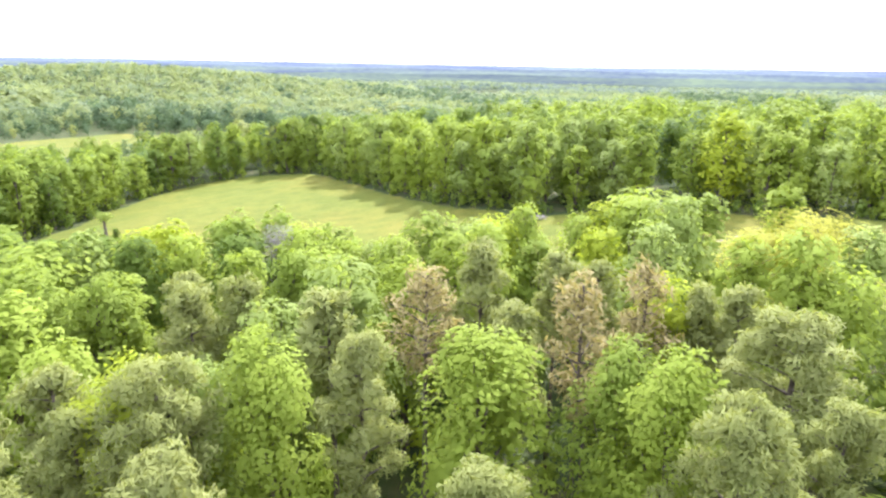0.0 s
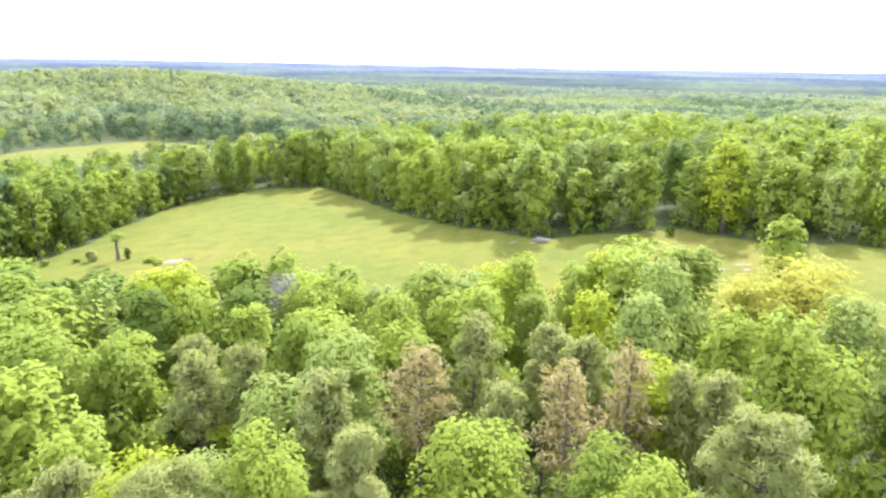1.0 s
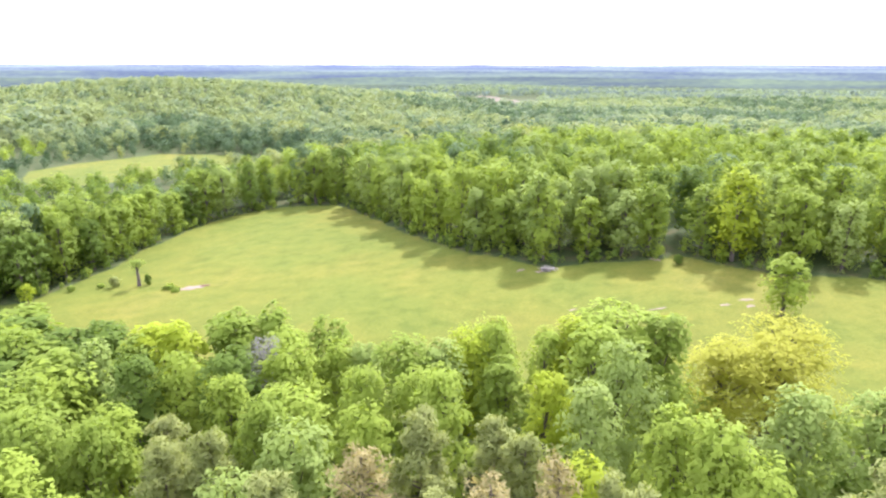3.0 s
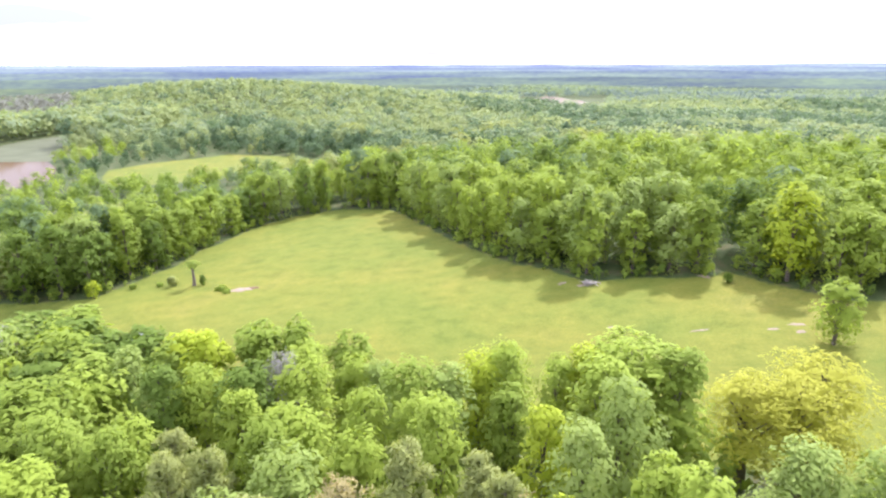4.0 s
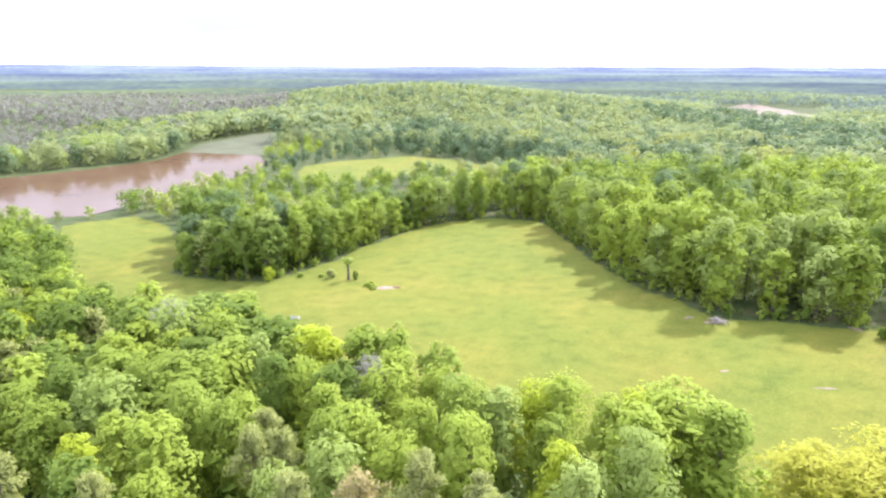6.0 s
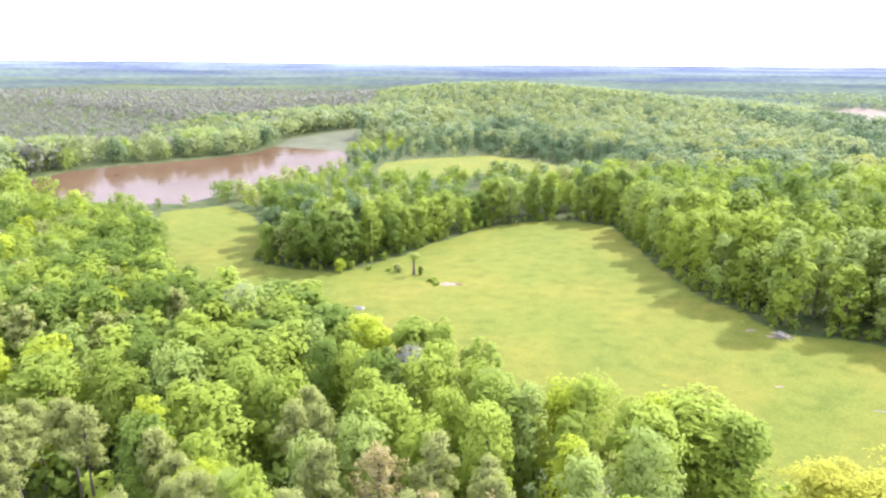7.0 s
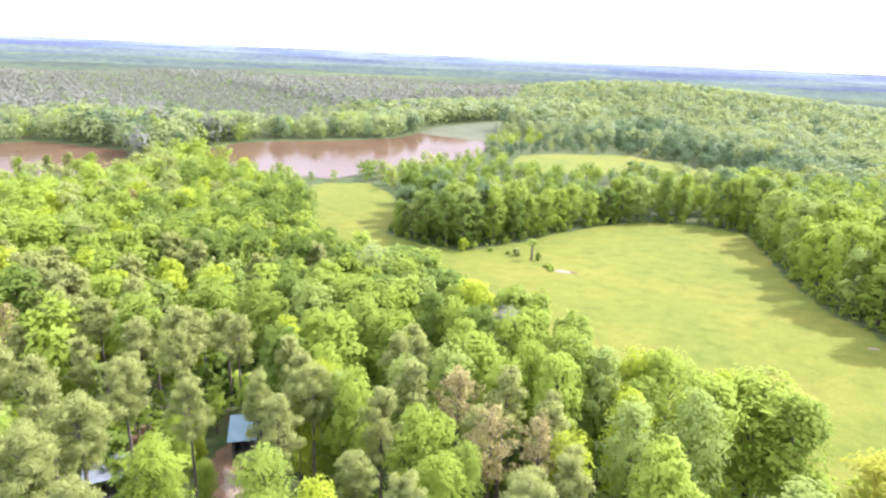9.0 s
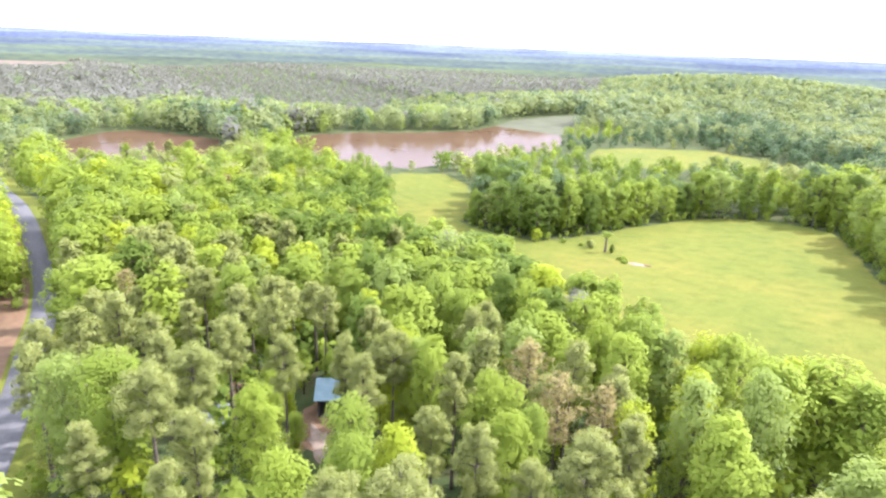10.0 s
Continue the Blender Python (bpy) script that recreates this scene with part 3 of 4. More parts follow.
lone = plant("broadleaf_tree", "fresh", 51.2, 90.6, 0.74, 1.4, "alone in the open meadow", "meadow trees")
lone.location.z -= 1.5


def forked_tree(x, y):
    """An open-crowned tree on a dark forked trunk at the rim of the near woods."""
    trunk, crown = broadleaf(777, 14.0, 4.4, 0.5, 13, 15, 15, 0.3, thin=0.8)
    fork = [tube([(0, 0, 0), (0.1, 0, 1.6), (0.6, 0.2, 3.4), (1.7, 0.5, 6.4)], [0.42, 0.34, 0.26, 0.12], 7),
            tube([(0.1, 0, 1.4), (-0.8, -0.2, 3.2), (-1.9, 0.1, 6.2)], [0.3, 0.24, 0.1], 7),
            tube([(0.5, 0.2, 3.0), (1.8, -0.6, 4.2), (3.2, -0.8, 6.0)], [0.2, 0.15, 0.06], 6)]
    root = make_tree("broadleaf_tree", (joined([trunk] + fork), crown), "fresh")
    root.matrix_basis = pose(x, y, float(lie(x, y)) - 0.1)
    tagged(root, "open-crowned green tree with a dark forked trunk", "tree", "near woods")
    placed.append((x, y, 4.0))


forked_tree(6.2, 57.4)

# the far edge of the meadow, tree by tree
def edge_trees():
    line = np.array(FIELD[4:28], float)
    seg = np.hypot(*np.diff(line, axis=0).T)
    along = np.concatenate([[0], np.cumsum(seg)])
    s = 0.0
    while s < along[-1]:
        k = min(np.searchsorted(along, s, "right") - 1, len(seg) - 1)
        p = line[k] + (line[k + 1] - line[k]) * (s - along[k]) / seg[k]
        d = (line[k + 1] - line[k]) / seg[k]
        out_way = np.array([-d[1], d[0]])
        for back in (RNG.uniform(3.0, 5.0), RNG.uniform(9.5, 12.0), RNG.uniform(16.0, 19.0)):
            q = p + out_way * back
            dark = q[0] < -35
            u = RNG.random()
            if dark:
                leaf = "deep" if u < 0.5 else "dusky" if u < 0.6 else "mid" if u < 0.84 else "fresh" if u < 0.93 else "silver"
            else:
                leaf = "silver" if u < 0.34 else "fresh" if u < 0.72 else "mid" if u < 0.92 else "lime"
            if signed(FIELD, q[0], q[1]) < -1.5:
                plant("broadleaf_tree", leaf, q[0], q[1], RNG.uniform(0.74, 1.28) * float(stature(q[0], q[1])), RNG.uniform(1.0, 1.32), "along the meadow edge", "meadow edge")
        s += RNG.uniform(6.0, 9.0)


edge_trees()

for x, y, kind, leaf in ((-250, 28, "broadleaf_tree", "mid"), (-249, 38, "pine_tree", "pine"), (-251, 45, "pine_tree", "pine"), (-249, 53, "broadleaf_tree", "mid")):
    plant(kind, leaf, x, y, 1.0, 1.15, "on the lake shore", "lake shore")

for x, y, wide in ((-13.6, 15.4, 0.8), (-15.8, 9.6, 0.8), (-14.6, 20.6, 0.8), (-28.6, 13.0, 0.8), (-20.5, 22.5, 0.8), (-30.5, 20.5, 0.85)):
    plant("pine_tree", "pine", x, y, 1.02, wide, "beside the shed", "pines beside the shed")
for x, y, size, leaf in ((-22.7, 10.7, 0.42, "fresh"), (-28.6, 14.2, 0.36, "lime"), (-31.2, 17.6, 0.45, "fresh"), (-20.2, 9.0, 0.34, "mid"), (-26.2, 11.2, 0.5, "fresh"),
                         (-18.2, 18.2, 0.36, "fresh"), (-33.4, 14.0, 0.48, "mid"), (-16.6, 10.8, 0.4, "fresh"), (-24.4, 13.0, 0.28, "lime"), (-29.6, 20.8, 0.42, "mid")):
    plant("broadleaf_tree", leaf, x, y, size, 0.95, "sapling under the pines", "saplings round the shed")
plant("broadleaf_tree", "mid", 39.6, 124.6, 1.0, 1.2, "in a gap of the meadow edge", "meadow gap")


# open ground and clearings where no tree stands
def wooded(x, y, margin=1.5):
    free = np.maximum.reduce([signed(FIELD, x, y), signed(FIELD_2, x, y), in_water(x, y) + 0.5, signed(ORANGE, x, y), signed(ORANGE_2, x, y)])
    yard = 7.0 - np.hypot((x - YARD[0]) * 0.8, (y - YARD[1]) * 1.25)
    lane = 3.6 - edge_distance(ROAD, x, y, False)
    verge = np.where((x > -100) & (x < -40), 4.0 - np.abs(y + 17 - 0.08 * (x + 70)), -9)
    sight = 4.5 - edge_distance([(-24, 18), (-3, 8.8)], x, y, False)
    return np.maximum.reduce([free, yard, lane, verge, sight]) < -margin


def lattice(x0, x1, y0, y1, step, seed):
    rng = np.random.default_rng(seed)
    gx, gy = np.meshgrid(np.arange(x0, x1, step), np.arange(y0, y1, step * 0.87))
    gx = gx + (np.arange(gx.shape[0]) % 2)[:, None] * step / 2
    gx, gy = gx.ravel(), gy.ravel()
    return gx + rng.uniform(-0.45, 0.45, gx.size) * step, gy + rng.uniform(-0.45, 0.45, gx.size) * step


def fields_of(x, y):
    """Slow random field from 0 to 1 for the mix of species."""
    return np.array([0.5 + 0.5 * noise.noise((a * 0.022, b * 0.022, 3.3)) for a, b in zip(x, y)])


def free_of_placed(x, y):
    p = np.array(placed)
    d = np.sqrt((x[:, None] - p[:, 0]) ** 2 + (y[:, None] - p[:, 1]) ** 2) - p[:, 2]
    return d.min(1)


# near woods: single trees between the camera and the meadow
def near_woods():
    x, y = lattice(-150, 75, -30, 125, 6.0, 21)
    keep = wooded(x, y) & (np.maximum(signed(FIELD, x, y), 0) < 1)
    near = (y < 76 + np.clip((-x - 90) * 0.6, 0, 60)) & (x < 60) & (np.hypot(x - 5, y + 12) > 16)
    sel = keep & near & (x < 0.8 * y + 18) & (y > -26 + 0.2 * np.clip(x + 60, 0, 90))
    x, y = x[sel], y[sel]
    free = free_of_placed(x, y) > 1.8
    x, y = x[free], y[free]
    back = (x < -2) | (y < 50)
    x, y = x[back], y[back]
    f = fields_of(x, y)
    order = np.argsort(np.hypot(x + 5, y - 25))
    pines = broad = 0
    rest = []
    for k in order:
        a, b = x[k], y[k]
        piney = 0.95 * math.exp(-((a - 8) / 17) ** 4 - ((b - 22) / 13) ** 4) + 1.0 * math.exp(-((a + 36) / 42) ** 2 - ((b - 4) / 20) ** 2) + (0.4 if f[k] > 0.58 else 0.05)
        if a > 2 and b > 33:
            piney = 0.0
        u, scale = RNG.random(), RNG.uniform(0.82, 1.08)
        if a > 20 and b > 34:
            continue
        if -45 < a < -12 and b < 22 and RNG.random() < 0.22:
            continue
        if RNG.random() < piney:
            if pines < 170:
                plant("pine_tree", "rust" if u < 0.015 else "pine", a, b, scale, 1.05)
                pines += 1
            else:
                rest.append((a, b, scale * 1.12, "pine"))
        else:
            leaf = "fresh" if u < 0.36 else "mid" if u < 0.66 else "lime" if u < 0.8 else "deep" if u < 0.92 else "silver"
            # darker leaves put here to stand for a passing cloud's shadow
            if a < -14 and b > 34 and u > 0.35:
                leaf = "deep"
            if broad < 112:
                plant("broadleaf_tree", leaf, a, b, scale * 1.03, RNG.uniform(0.95, 1.15))
                broad += 1
            else:
                rest.append((a, b, scale * 1.12, leaf))
    return rest


REST = near_woods()

# woods past that: one joined stand for each belt of distance, coarser with distance
def stand(name, spots, moulds, label):
    """spots: x, y, scale, turn, mould number, material number."""
    names = list(LEAVES)
    vs, fs, ms, ns, n = [], [], [], [], 0
    heights = lie(np.array([p[0] for p in spots]), np.array([p[1] for p in spots]))
    for (x, y, s, turn, k, leaf), z in zip(spots, heights):
        v, f, nv = moulds[k]
        c, w = math.cos(turn), math.sin(turn)
        ns.append(np.column_stack([nv[:, 0] * c - nv[:, 1] * w, nv[:, 0] * w + nv[:, 1] * c, nv[:, 2]]).astype(np.float32))
        p = np.column_stack([(v[:, 0] * c - v[:, 1] * w) * s + x, (v[:, 0] * w + v[:, 1] * c) * s + y, v[:, 2] * s])
        p[:, 2] += z
        vs.append(p.astype(np.float32))
        fs.append(f + n)
        ms.append(np.full(len(f), names.index(leaf)))
        n += len(v)
    ob = mesh_object(name, np.concatenate(vs), np.concatenate(fs), list(LEAVES.values()), None, np.concatenate(ms), True, np.concatenate(ns))
    return tagged(ob, label, "woods", kind="stuff")


# picks the leaf colour; the far ones carry haze, the others are species
def species(x, y, f, u, shore):
    far = math.hypot(x, y)
    bearing = math.degrees(math.atan2(20 - x, y))
    broad = noise.noise((x * 0.0075, y * 0.0075, 9.1))
    if bearing > 49 - 8 * float(ease(520, 700, far)) and x < -300:
        # grey planted pines behind a bright fringe along the far shore
        if shore > 150 + 90 * broad:
            return "plantation" if u < 0.9 else "mid_haze"
        return "pale_haze" if u < 0.42 else "mid_haze" if u < 0.7 else "silver" if u < 0.8 else "plantation" if u < 0.9 else "deep_haze"
    # past 950 m the haze's blue is put into the leaf colours
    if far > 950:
        return ("deep_blue_haze" if u < 0.8 else "pale_blue_haze") if broad > 0.08 - 0.45 * (bearing > 38) else ("pale_blue_haze" if u < 0.75 else "deep_blue_haze")
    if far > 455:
        # a pale spring-green hill, haze put into its leaves, darker stands on its right
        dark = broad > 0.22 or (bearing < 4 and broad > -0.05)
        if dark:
            return "deep_haze" if u < 0.6 else "mid_haze" if u < 0.85 else "pale_blue_haze"
        return "pale_haze" if u < 0.6 else "pale_blue_haze" if u < 0.78 else "mid_haze" if u < 0.94 else "deep_haze"
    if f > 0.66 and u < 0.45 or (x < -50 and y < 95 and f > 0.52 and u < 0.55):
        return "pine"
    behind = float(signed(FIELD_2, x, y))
    # dark belts beyond the second meadow, their shade put into the leaf colour
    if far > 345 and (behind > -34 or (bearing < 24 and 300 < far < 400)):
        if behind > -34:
            return "shade" if u < 0.55 else "deep_haze"
        return "shade" if u < 0.4 else "deep_haze" if u < 0.7 else "mid_haze"
    # dark green wood, with a cloud's shadow also put into the leaf mix
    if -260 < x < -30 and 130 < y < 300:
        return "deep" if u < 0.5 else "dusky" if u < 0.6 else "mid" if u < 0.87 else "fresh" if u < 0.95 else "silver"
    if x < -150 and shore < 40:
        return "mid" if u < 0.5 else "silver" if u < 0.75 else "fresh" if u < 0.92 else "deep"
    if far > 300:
        return "mid_haze" if u < 0.5 else "pale_haze" if u < 0.75 else "deep_haze"
    if y > 125:
        u = u * 0.7 + (0.5 - f) * 1.3 + (0.06 if x < 20 else 0.2)
        return "dusky" if u < 0.22 else "deep" if u < 0.4 else "mid" if u < 0.7 else "silver" if u < 0.84 else "fresh"
    return "fresh" if u < 0.36 else "mid" if u < 0.68 else "deep" if u < 0.8 else "lime" if u < 0.9 else "silver"


def belt(name, inner, outer, step, kinds, label, seed, extra=(), lo=0.75, hi=1.1):
    x, y = lattice(-outer, outer, -outer * 0.5, outer, step, seed)
    r, bearing = np.hypot(x - 15, y - 10), np.degrees(np.arctan2(15 - x, y - 10 + 1e-6))
    sel = (r > inner) & (r < outer) & (bearing > -43) & (bearing < 104 + 14 * (r < 300))
    x, y = x[sel], y[sel]
    sel = wooded(x, y, 2.5)
    x, y = x[sel], y[sel]
    sel = np.ones(len(x), bool)
    near = np.hypot(x, y) < 260
    sel[near] = free_of_placed(x[near], y[near]) > 1.0
    x, y = x[sel], y[sel]
    rng = np.random.default_rng(seed)
    f = fields_of(x, y)
    tall = stature(x, y)
    shore = -in_water(x, y)
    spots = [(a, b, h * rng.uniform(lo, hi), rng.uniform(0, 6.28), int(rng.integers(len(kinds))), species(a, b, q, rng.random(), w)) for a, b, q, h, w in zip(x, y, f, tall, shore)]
    for a, b, s, leaf in extra:
        spots.append((a, b, s, rng.uniform(0, 6.28), int(rng.integers(len(kinds))), leaf))
    return stand(name, spots, kinds, label)


INNER = [broadleaf(400 + k, 14.5, 4.4 + 0.5 * (k % 3), 0.12, 15, 10, 10, 0.62, False)[1] for k in range(5)]
MIDDLE = [broadleaf(410 + k, 15.8, 5.0 + 0.7 * (k % 3), 0.12, 15, 8, 6, 0.98, False, wild=0.28)[1] for k in range(5)]
FAR = [broadleaf(420 + k, 13, 6.0 + 0.8 * (k % 3), 0.15, 13, 6, 3, 1.45, False, thin=1.15, wild=0.25)[1] for k in range(6)]
FARTHER = [broadleaf(440 + k, 12, 7.4 + 0.8 * (k % 3), 0.3, 9, 6, 1, 2.5, False, thin=1.2, wild=0.2)[1] for k in range(6)]
FARTHEST = [broadleaf(460 + k, 11.5, 8.5, 0.45, 6, 3, 1, 3.6, False, thin=1.2, wild=0.3)[1] for k in range(6)]
SHRUB = [broadleaf(480 + k, 5.5, 2.4, 0.05, 7, 6, 5, 0.72, False)[1] for k in range(4)]
belt("woods_around_meadow", 60, 145, 8.2, INNER, "mixed spring green woods round the meadow", 31, REST, 0.75, 1.16)
belt("woods_behind_meadow", 145, 245, 9.4, MIDDLE, "mixed spring green woods behind the meadow", 35, (), 0.66, 1.12)
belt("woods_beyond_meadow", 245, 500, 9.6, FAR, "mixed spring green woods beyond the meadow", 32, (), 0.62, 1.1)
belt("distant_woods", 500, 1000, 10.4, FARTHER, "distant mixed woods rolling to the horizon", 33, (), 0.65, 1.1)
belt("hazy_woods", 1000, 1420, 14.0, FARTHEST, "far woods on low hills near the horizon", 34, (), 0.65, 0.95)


def woods_below():
    """The same woods go on under and behind the flight."""
    x, y = lattice(-110, 130, -120, 60, 9.0, 61)
    rng = np.random.default_rng(62)
    sel = wooded(x, y, 2.0) & ((x > 0.8 * y + 18) | (y < -26 + 0.2 * np.clip(x + 60, 0, 90)) | ((np.hypot(x - 7, y + 14) < 11)))
    x, y = x[sel], y[sel]
    f = fields_of(x, y)
    stand("woods_below", [(a, b, rng.uniform(0.75, 1.0), rng.uniform(0, 6.28), int(rng.integers(5)), species(a, b, q, rng.random(), 99)) for a, b, q in zip(x, y, f)],
          MIDDLE, "mixed spring green woods round the lane")


woods_below()


def undergrowth():
    """Bushes and saplings under the near woods and along the edge of the meadow."""
    x, y = lattice(-125, 70, -25, 100, 5.2, 51)
    rng = np.random.default_rng(52)
    sel = wooded(x, y, 0.6) & (y < 80 + np.clip((-x - 90) * 0.6, 0, 60)) & (np.hypot(x - 20, y + 10) > 14) & (x < 0.8 * y + 18) & (y > -24)
    spots = []
    for a, b in zip(x[sel], y[sel]):
        u = rng.random()
        leaf = "mid" if u < 0.35 else "fresh" if u < 0.65 else "lime" if u < 0.78 else "deep" if u < 0.95 else "silver"
        spots.append((a, b, rng.uniform(0.5, 1.25), rng.uniform(0, 6.28), int(rng.integers(4)), leaf))
    line = np.array(FIELD[3:29], float)
    for p, q in zip(line, line[1:]):
        for k in range(int(np.hypot(*(q - p)) / 2.2)):
            a, b = p + (q - p) * rng.random() + np.array([-(q - p)[1], (q - p)[0]]) / np.hypot(*(q - p)) * rng.uniform(0.2, 2.2)
            u = rng.random()
            spots.append((a, b, rng.uniform(0.25, 0.6), rng.uniform(0, 6.28), int(rng.integers(4)), "mid" if u < 0.4 else "deep" if u < 0.75 else "fresh"))
    stand("undergrowth", spots, SHRUB, "green bushes and saplings under the near woods")


undergrowth()


# ---- small things ----
def part(name, bm, material, parent, label="", smooth=False):
    me = bpy.data.meshes.new(name)
    bmesh.ops.recalc_face_normals(bm, faces=bm.faces[:])
    bm.to_mesh(me)
    bm.free()
    me.materials.append(material)
    for p in me.polygons:
        p.use_smooth = smooth
    ob = new(name, me)
    ob.parent = parent
    return tagged(ob, label) if label else ob


def box(bm, cx, cy, cz, sx, sy, sz, m=None, bevel=0.02):
    made = bmesh.ops.create_cube(bm, size=1.0)["verts"]
    bmesh.ops.transform(bm, matrix=Matrix.LocRotScale((cx, cy, cz), None, (sx, sy, sz)), verts=made)
    if bevel:
        edges = list({e for v in made for e in v.link_edges})
        made = bmesh.ops.bevel(bm, geom=edges, offset=bevel, segments=1, affect='EDGES')["verts"]
    if m is not None:
        bmesh.ops.transform(bm, matrix=m, verts=[v for v in made if v.is_valid])


TEAL_ROOF = plain_material("weathered_blue_metal", [(0.35, (0.12, 0.20, 0.22)), (0.7, (0.18, 0.26, 0.28))], 0.8, 0.45, 0.1, 0.3)
PALE_ROOF = plain_material("pale_metal", [(0.35, (0.17, 0.19, 0.21)), (0.7, (0.24, 0.26, 0.28))], 0.8, 0.45, 0.1, 0.3)
WOOD = plain_material("dark_boards", [(0.35, (0.05, 0.045, 0.04)), (0.7, (0.12, 0.10, 0.085))], 2.5)
CONCRETE = plain_material("pale_concrete", [(0.35, (0.13, 0.12, 0.105)), (0.7, (0.19, 0.175, 0.16))], 1.2)
WHITE = plain_material("white_paint", [(0.35, (0.45, 0.45, 0.46)), (0.7, (0.6, 0.6, 0.6))], 1.2, 0.4, 0.05)


def shed(x, y, turn, long, deep, high, roof_mat, label):
    """An open-fronted shed: slab, posts, boarded back and sides, ribbed metal roof with a slight fall."""
    root = new("shed")
    root.matrix_basis = pose(x, y, float(lie(x, y)) + 0.05, 0, 0, turn)
    bm = bmesh.new()
    box(bm, 0, 0, 0, long + 0.4, deep + 0.4, 0.35)
    part("slab", bm, CONCRETE, root, "pale concrete slab")
    for px in (-long / 2 + 0.1, 0, long / 2 - 0.1):
        for py in (-deep / 2 + 0.1, deep / 2 - 0.1):
            bm = bmesh.new()
            box(bm, px, py, high / 2 + 0.17, 0.16, 0.16, high)
            part("post", bm, WOOD, root)
    for k in range(int(long / 0.3)):
        bm = bmesh.new()
        box(bm, -long / 2 + 0.15 + k * 0.3, deep / 2 + 0.02, high * 0.5 + 0.15, 0.285, 0.03, high * 0.98, None, 0.005)
        part("board", bm, WOOD, root)
    for side in (-1, 1):
        for k in range(int(deep / 0.3)):
            bm = bmesh.new()
            box(bm, side * (long / 2 + 0.02), -deep / 2 + 0.15 + k * 0.3, high * 0.5 + 0.15, 0.03, 0.285, high * 0.96, None, 0.005)
            part("board", bm, WOOD, root)
    tip = pose(0, 0, high + 0.55, 7)
    bm = bmesh.new()
    box(bm, 0, 0, 0, long + 1.0, deep + 1.0, 0.05, tip, 0.01)
    sheet_roof = part("roof", bm, roof_mat, root, "ribbed metal roof")
    for k in range(int((long + 0.9) / 0.45)):
        bm = bmesh.new()
        box(bm, -long / 2 - 0.4 + k * 0.45, 0, 0.045, 0.07, deep + 0.98, 0.05, tip, 0.012)
        part("roof_rib", bm, roof_mat, sheet_roof)
    return tagged(root, label, "shed")


shed(-25.2, 18.4, 62, 2.2, 3.7, 2.6, TEAL_ROOF, "open-fronted shed with a weathered blue metal roof among pines")
shed(-26.4, 4.2, 74, 3.4, 2.6, 2.3, PALE_ROOF, "small shed with a pale metal roof among pines")
patch("bare_earth", -22.0, 15.2, 7.0, 3.4, CLAY, "trodden orange-brown yard round the shed", 60, -0.35, 0.04)
patch("bare_earth", -18.5, 14.2, 4.6, 1.6, SOIL, "trodden pale earth path in front of the shed", 61, -0.2)
patch("bare_earth", -32.6, 14.0, 3.2, 2.2, CLAY, "bare orange earth under the pines", 62)
patch("bare_earth", -37.0, 10.3, 2.8, 1.8, CLAY, "bare orange earth under the pines", 63)
patch("bare_earth", -8.6, 12.8, 3.6, 2.2, CLAY, "brown earth mound among young trees", 64, 0.3, 0.5)

# the meadow's marks
patch("bare_earth", -56.9, 120.6, 3.1, 1.7, SOIL, "washed-out pale soil in the meadow", 65, 0.1)
patch("bare_earth", -54.4, 121.6, 1.5, 0.5, CLAY, "dark red-brown bank of washed-out soil", 66, -0.1, 0.25)
for n, (px, py, rx, ry) in enumerate([(49.0, 98.2, 1.3, 0.6), (45.1, 96.5, 0.9, 0.5), (48.6, 95.4, 1.1, 0.5), (34.4, 96.4, 1.7, 0.3), (20.9, 98.0, 1.1, 0.25),
                                      (17.6, 118.6, 1.9, 0.9), (13.2, 119.6, 1.4, 0.5), (40.6, 122.4, 1.0, 1.3)]):
    patch("bare_earth", px, py, rx, ry, SOIL, "small patch of pale bare soil in the grass", 70 + n, 0.1 * n)


def trough():
    root = new("water_trough")
    root.matrix_basis = pose(-65.3, 96.3, float(lie(-65.3, 96.3)) - 0.05, 0, 0, 12)
    bm = bmesh.new()
    for cx, cy, sx, sy in ((0, -0.36, 2.2, 0.06), (0, 0.36, 2.2, 0.06), (-1.08, 0, 0.06, 0.66), (1.08, 0, 0.06, 0.66)):
        box(bm, cx, cy, 0.3, sx, sy, 0.55)
    box(bm, 0, 0, 0.08, 2.1, 0.66, 0.06)
    part("basin", bm, WHITE, root)
    bm = bmesh.new()
    box(bm, 0, 0, 0.46, 2.1, 0.66, 0.02, None, 0)
    part("water", bm, WATER, root, "still water")
    tagged(root, "low white trough standing in the meadow grass", "trough")


trough()


def bush(x, y, tall, wide, leaf, seed, label):
    root = new("bush")
    root.matrix_basis = pose(x, y, float(lie(x, y)) - 0.05)
    trunk, crown = broadleaf(seed, tall, wide, 0.12, 9, 9, 10, 0.34)
    mesh_object("stems", *trunk, [BARK], root, smooth=True)
    leafage(crown, LEAVES[leaf], root)
    return tagged(root, label, "bush", "meadow bushes")


bush(-91.4, 116.6, 4.2, 2.0, "lime", 501, "bright green bush at the tip of the wood")
bush(-76.2, 123.8, 2.3, 1.5, "pine", 502, "grey-green bush in the meadow")
bush(-85.8, 122.6, 1.2, 0.9, "mid", 503, "small green bush in the meadow")
bush(-79.4, 123.6, 0.9, 0.8, "mid", 504, "small green bush in the meadow")
bush(-68.6, 124.2, 2.4, 0.8, "deep", 505, "dark upright bush beside the dead tree")
bush(-62.0, 120.6, 0.8, 1.5, "mid", 506, "low green weeds along the gully")
bush(-59.6, 118.9, 0.7, 1.3, "mid", 507, "low green weeds along the gully")
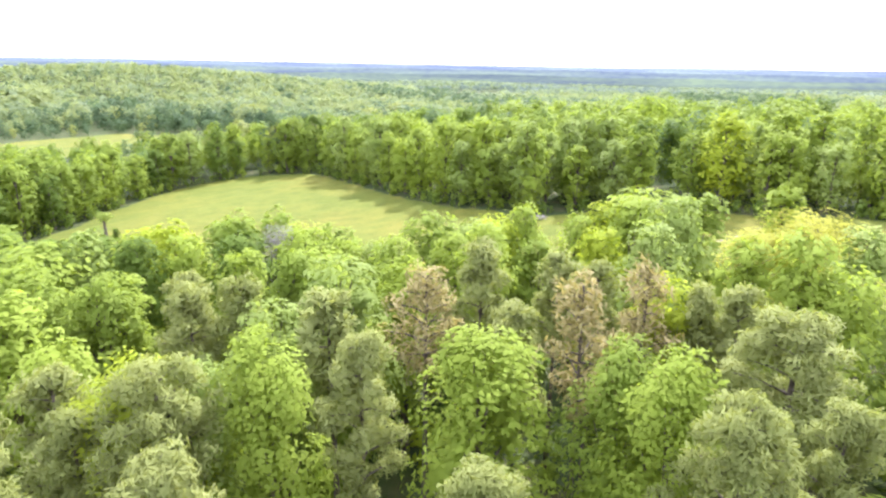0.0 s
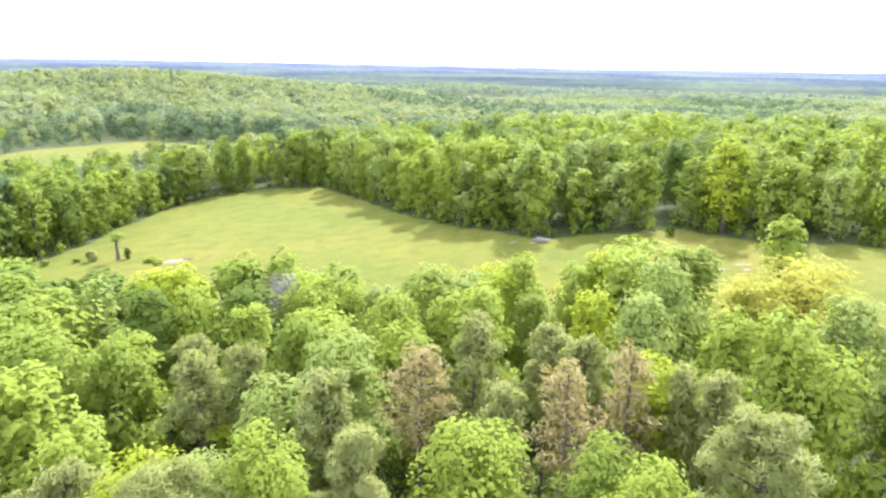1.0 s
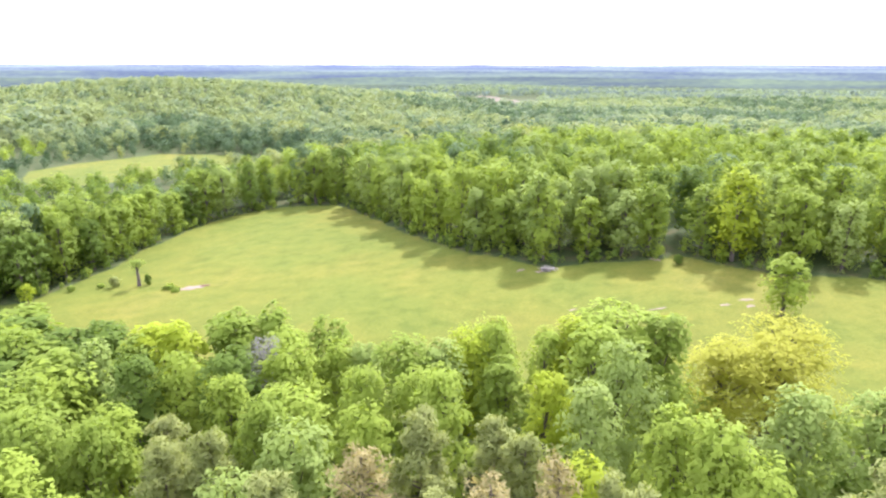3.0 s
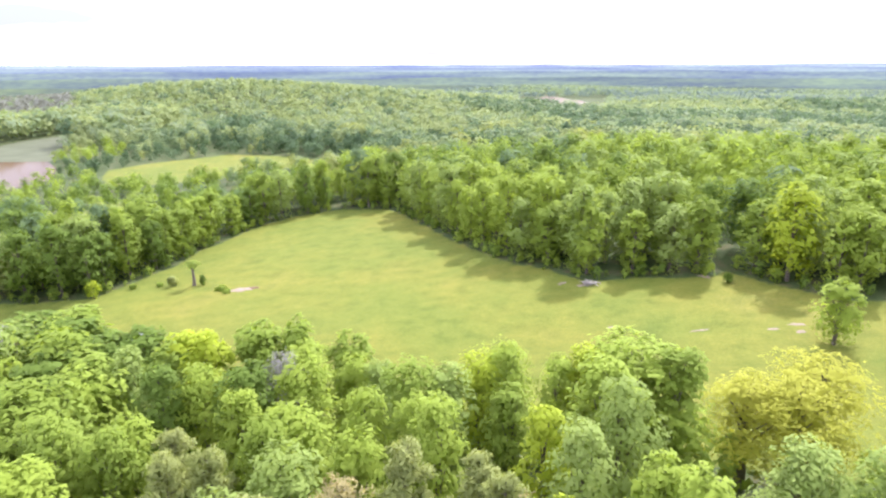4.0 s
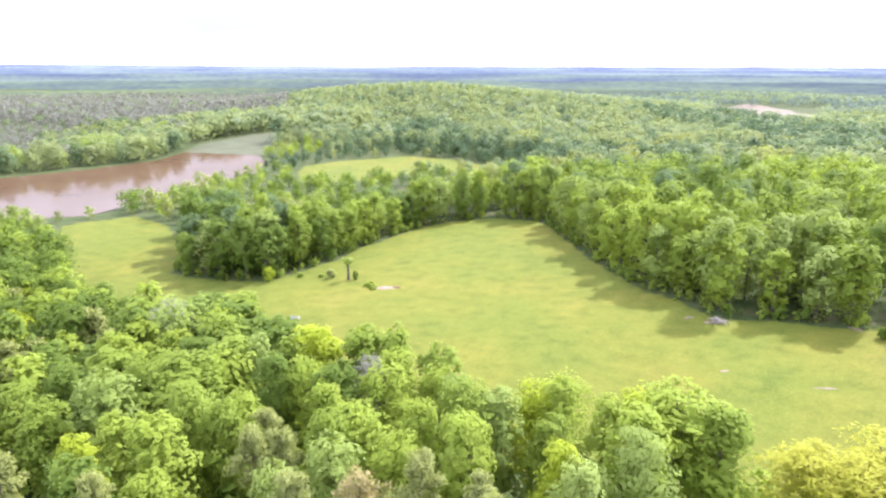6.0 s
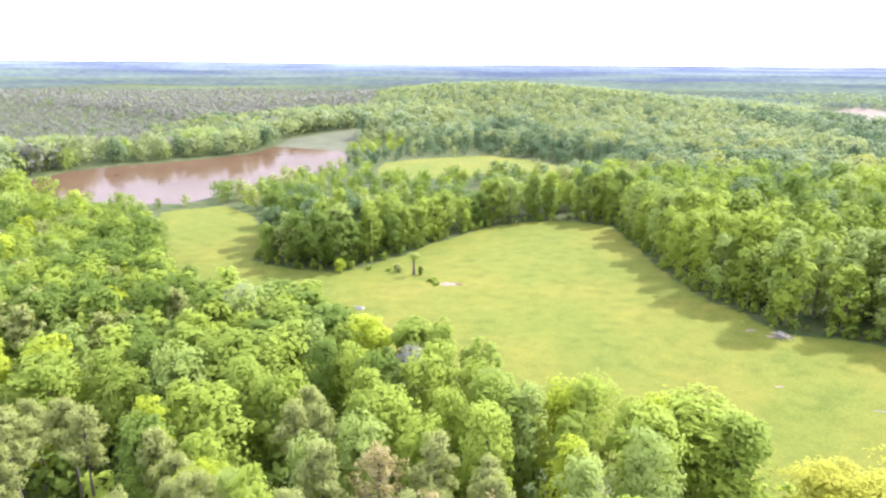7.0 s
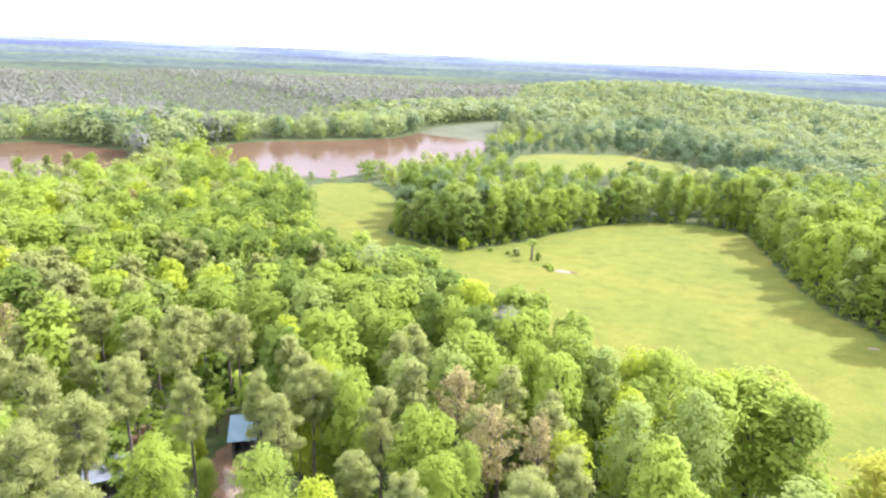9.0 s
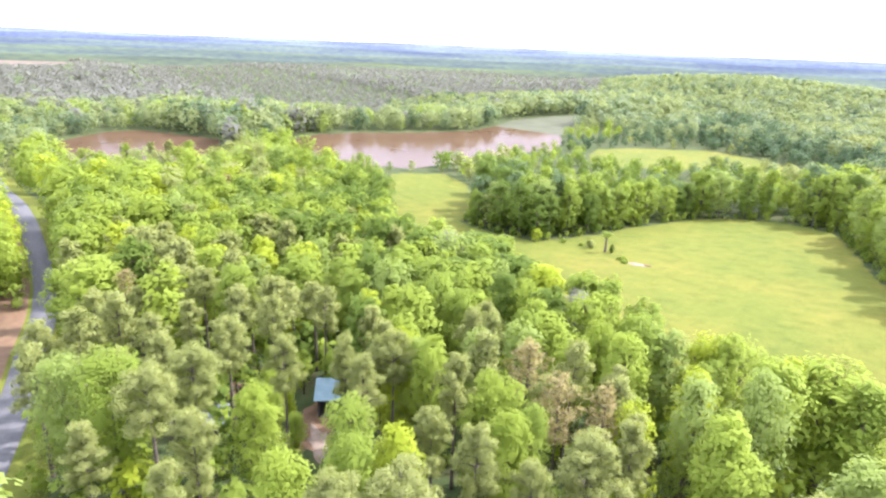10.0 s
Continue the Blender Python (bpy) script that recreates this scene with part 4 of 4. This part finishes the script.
bush(43.8, 118.6, 2.0, 1.0, "deep", 508, "dark stump-like bush at the meadow edge")


def snag(x, y):
    """A half-dead tree: bare trunk, broken limbs and one thin tuft of leaves on top."""
    root = new("dead_tree")
    root.matrix_basis = pose(x, y, float(lie(x, y)) - 0.05)
    trunk = joined([tube([(0, 0, 0), (0.05, 0, 1.8), (-0.05, 0.05, 3.6), (0.0, 0, 5.2)], [0.45, 0.34, 0.26, 0.12], 8),
                    tube([(0, 0, 3.4), (0.5, 0.1, 4.3), (0.9, 0.1, 5.0)], [0.12, 0.08, 0.03], 5),
                    tube([(0, 0, 3.8), (-0.5, -0.1, 4.5), (-1.0, 0, 5.0)], [0.12, 0.08, 0.03], 5)])
    mesh_object("trunk", *trunk, [BARK], root, smooth=True)
    rng = np.random.default_rng(8)
    d = balls(420, rng)
    c = np.array([0, 0, 5.2]) + d * np.array([2.0, 1.8, 1.2]) * rng.uniform(0.3, 1, (420, 1))
    leafage(sprays(c, d, 0.36, 0.26, rng), LEAVES["silver"], root)
    tagged(root, "half-dead tree with a thin leafy top in the meadow", "tree", "meadow trees")


snag(-70.4, 123.6)


def boat(x, y, turn):
    root = new("boat")
    root.matrix_basis = pose(x, y, WATER_LEVEL - 0.1, 0, 0, turn)
    bm = bmesh.new()
    rows = []
    for k in range(9):
        u = k / 8
        w, z0 = 0.85 * (1 - max(0, (u - 0.45) / 0.55) ** 2) + 0.02, 0.25 * max(0, u - 0.5)
        rows.append([bm.verts.new((5 * u - 2.5, s * w, z)) for s, z in ((-1, 0.75 + z0), (-0.8, 0.1 + z0), (0.8, 0.1 + z0), (1, 0.75 + z0))])
    for p, q in zip(rows, rows[1:]):
        for j in range(3):
            bm.faces.new((p[j], p[j + 1], q[j + 1], q[j]))
    bm.faces.new(rows[0])
    bmesh.ops.solidify(bm, geom=bm.faces[:], thickness=0.05)
    part("hull", bm, WHITE, root)
    for cx in (-1.4, 0.2):
        bm = bmesh.new()
        box(bm, cx, 0, 0.6, 0.3, 1.5, 0.05)
        part("bench", bm, WOOD, root)
    tagged(root, "small white boat moored at the lake shore", "boat", "boats")


boat(-258.5, 26.0, 60)
boat(-259.5, 82.0, 100)


def brush_pile(x, y, seed):
    """Grey cut branches thrown together at the edge of the meadow."""
    rng = np.random.default_rng(seed)
    root = new("brush_pile")
    root.matrix_basis = pose(x, y, float(lie(x, y)) - 0.05)
    for k in range(22):
        a, z = rng.uniform(0, 6.28), rng.uniform(0.08, 0.75)
        c = np.array([rng.normal() * 0.7, rng.normal() * 0.4, z])
        d = np.array([math.cos(a), math.sin(a), rng.uniform(-0.2, 0.25)]) * rng.uniform(0.8, 1.7)
        d[2] = max(d[2], -z + 0.05)
        mesh_object("branch", *tube([c - d * (1, 1, 0.2), c + (0, 0, 0.06), c + d], [0.09, 0.07, 0.03], 5), [PALE_BARK], root, smooth=True)
    tagged(root, "pile of pale grey cut branches at the meadow edge", "brush pile")


brush_pile(18.4, 118.4, 5)
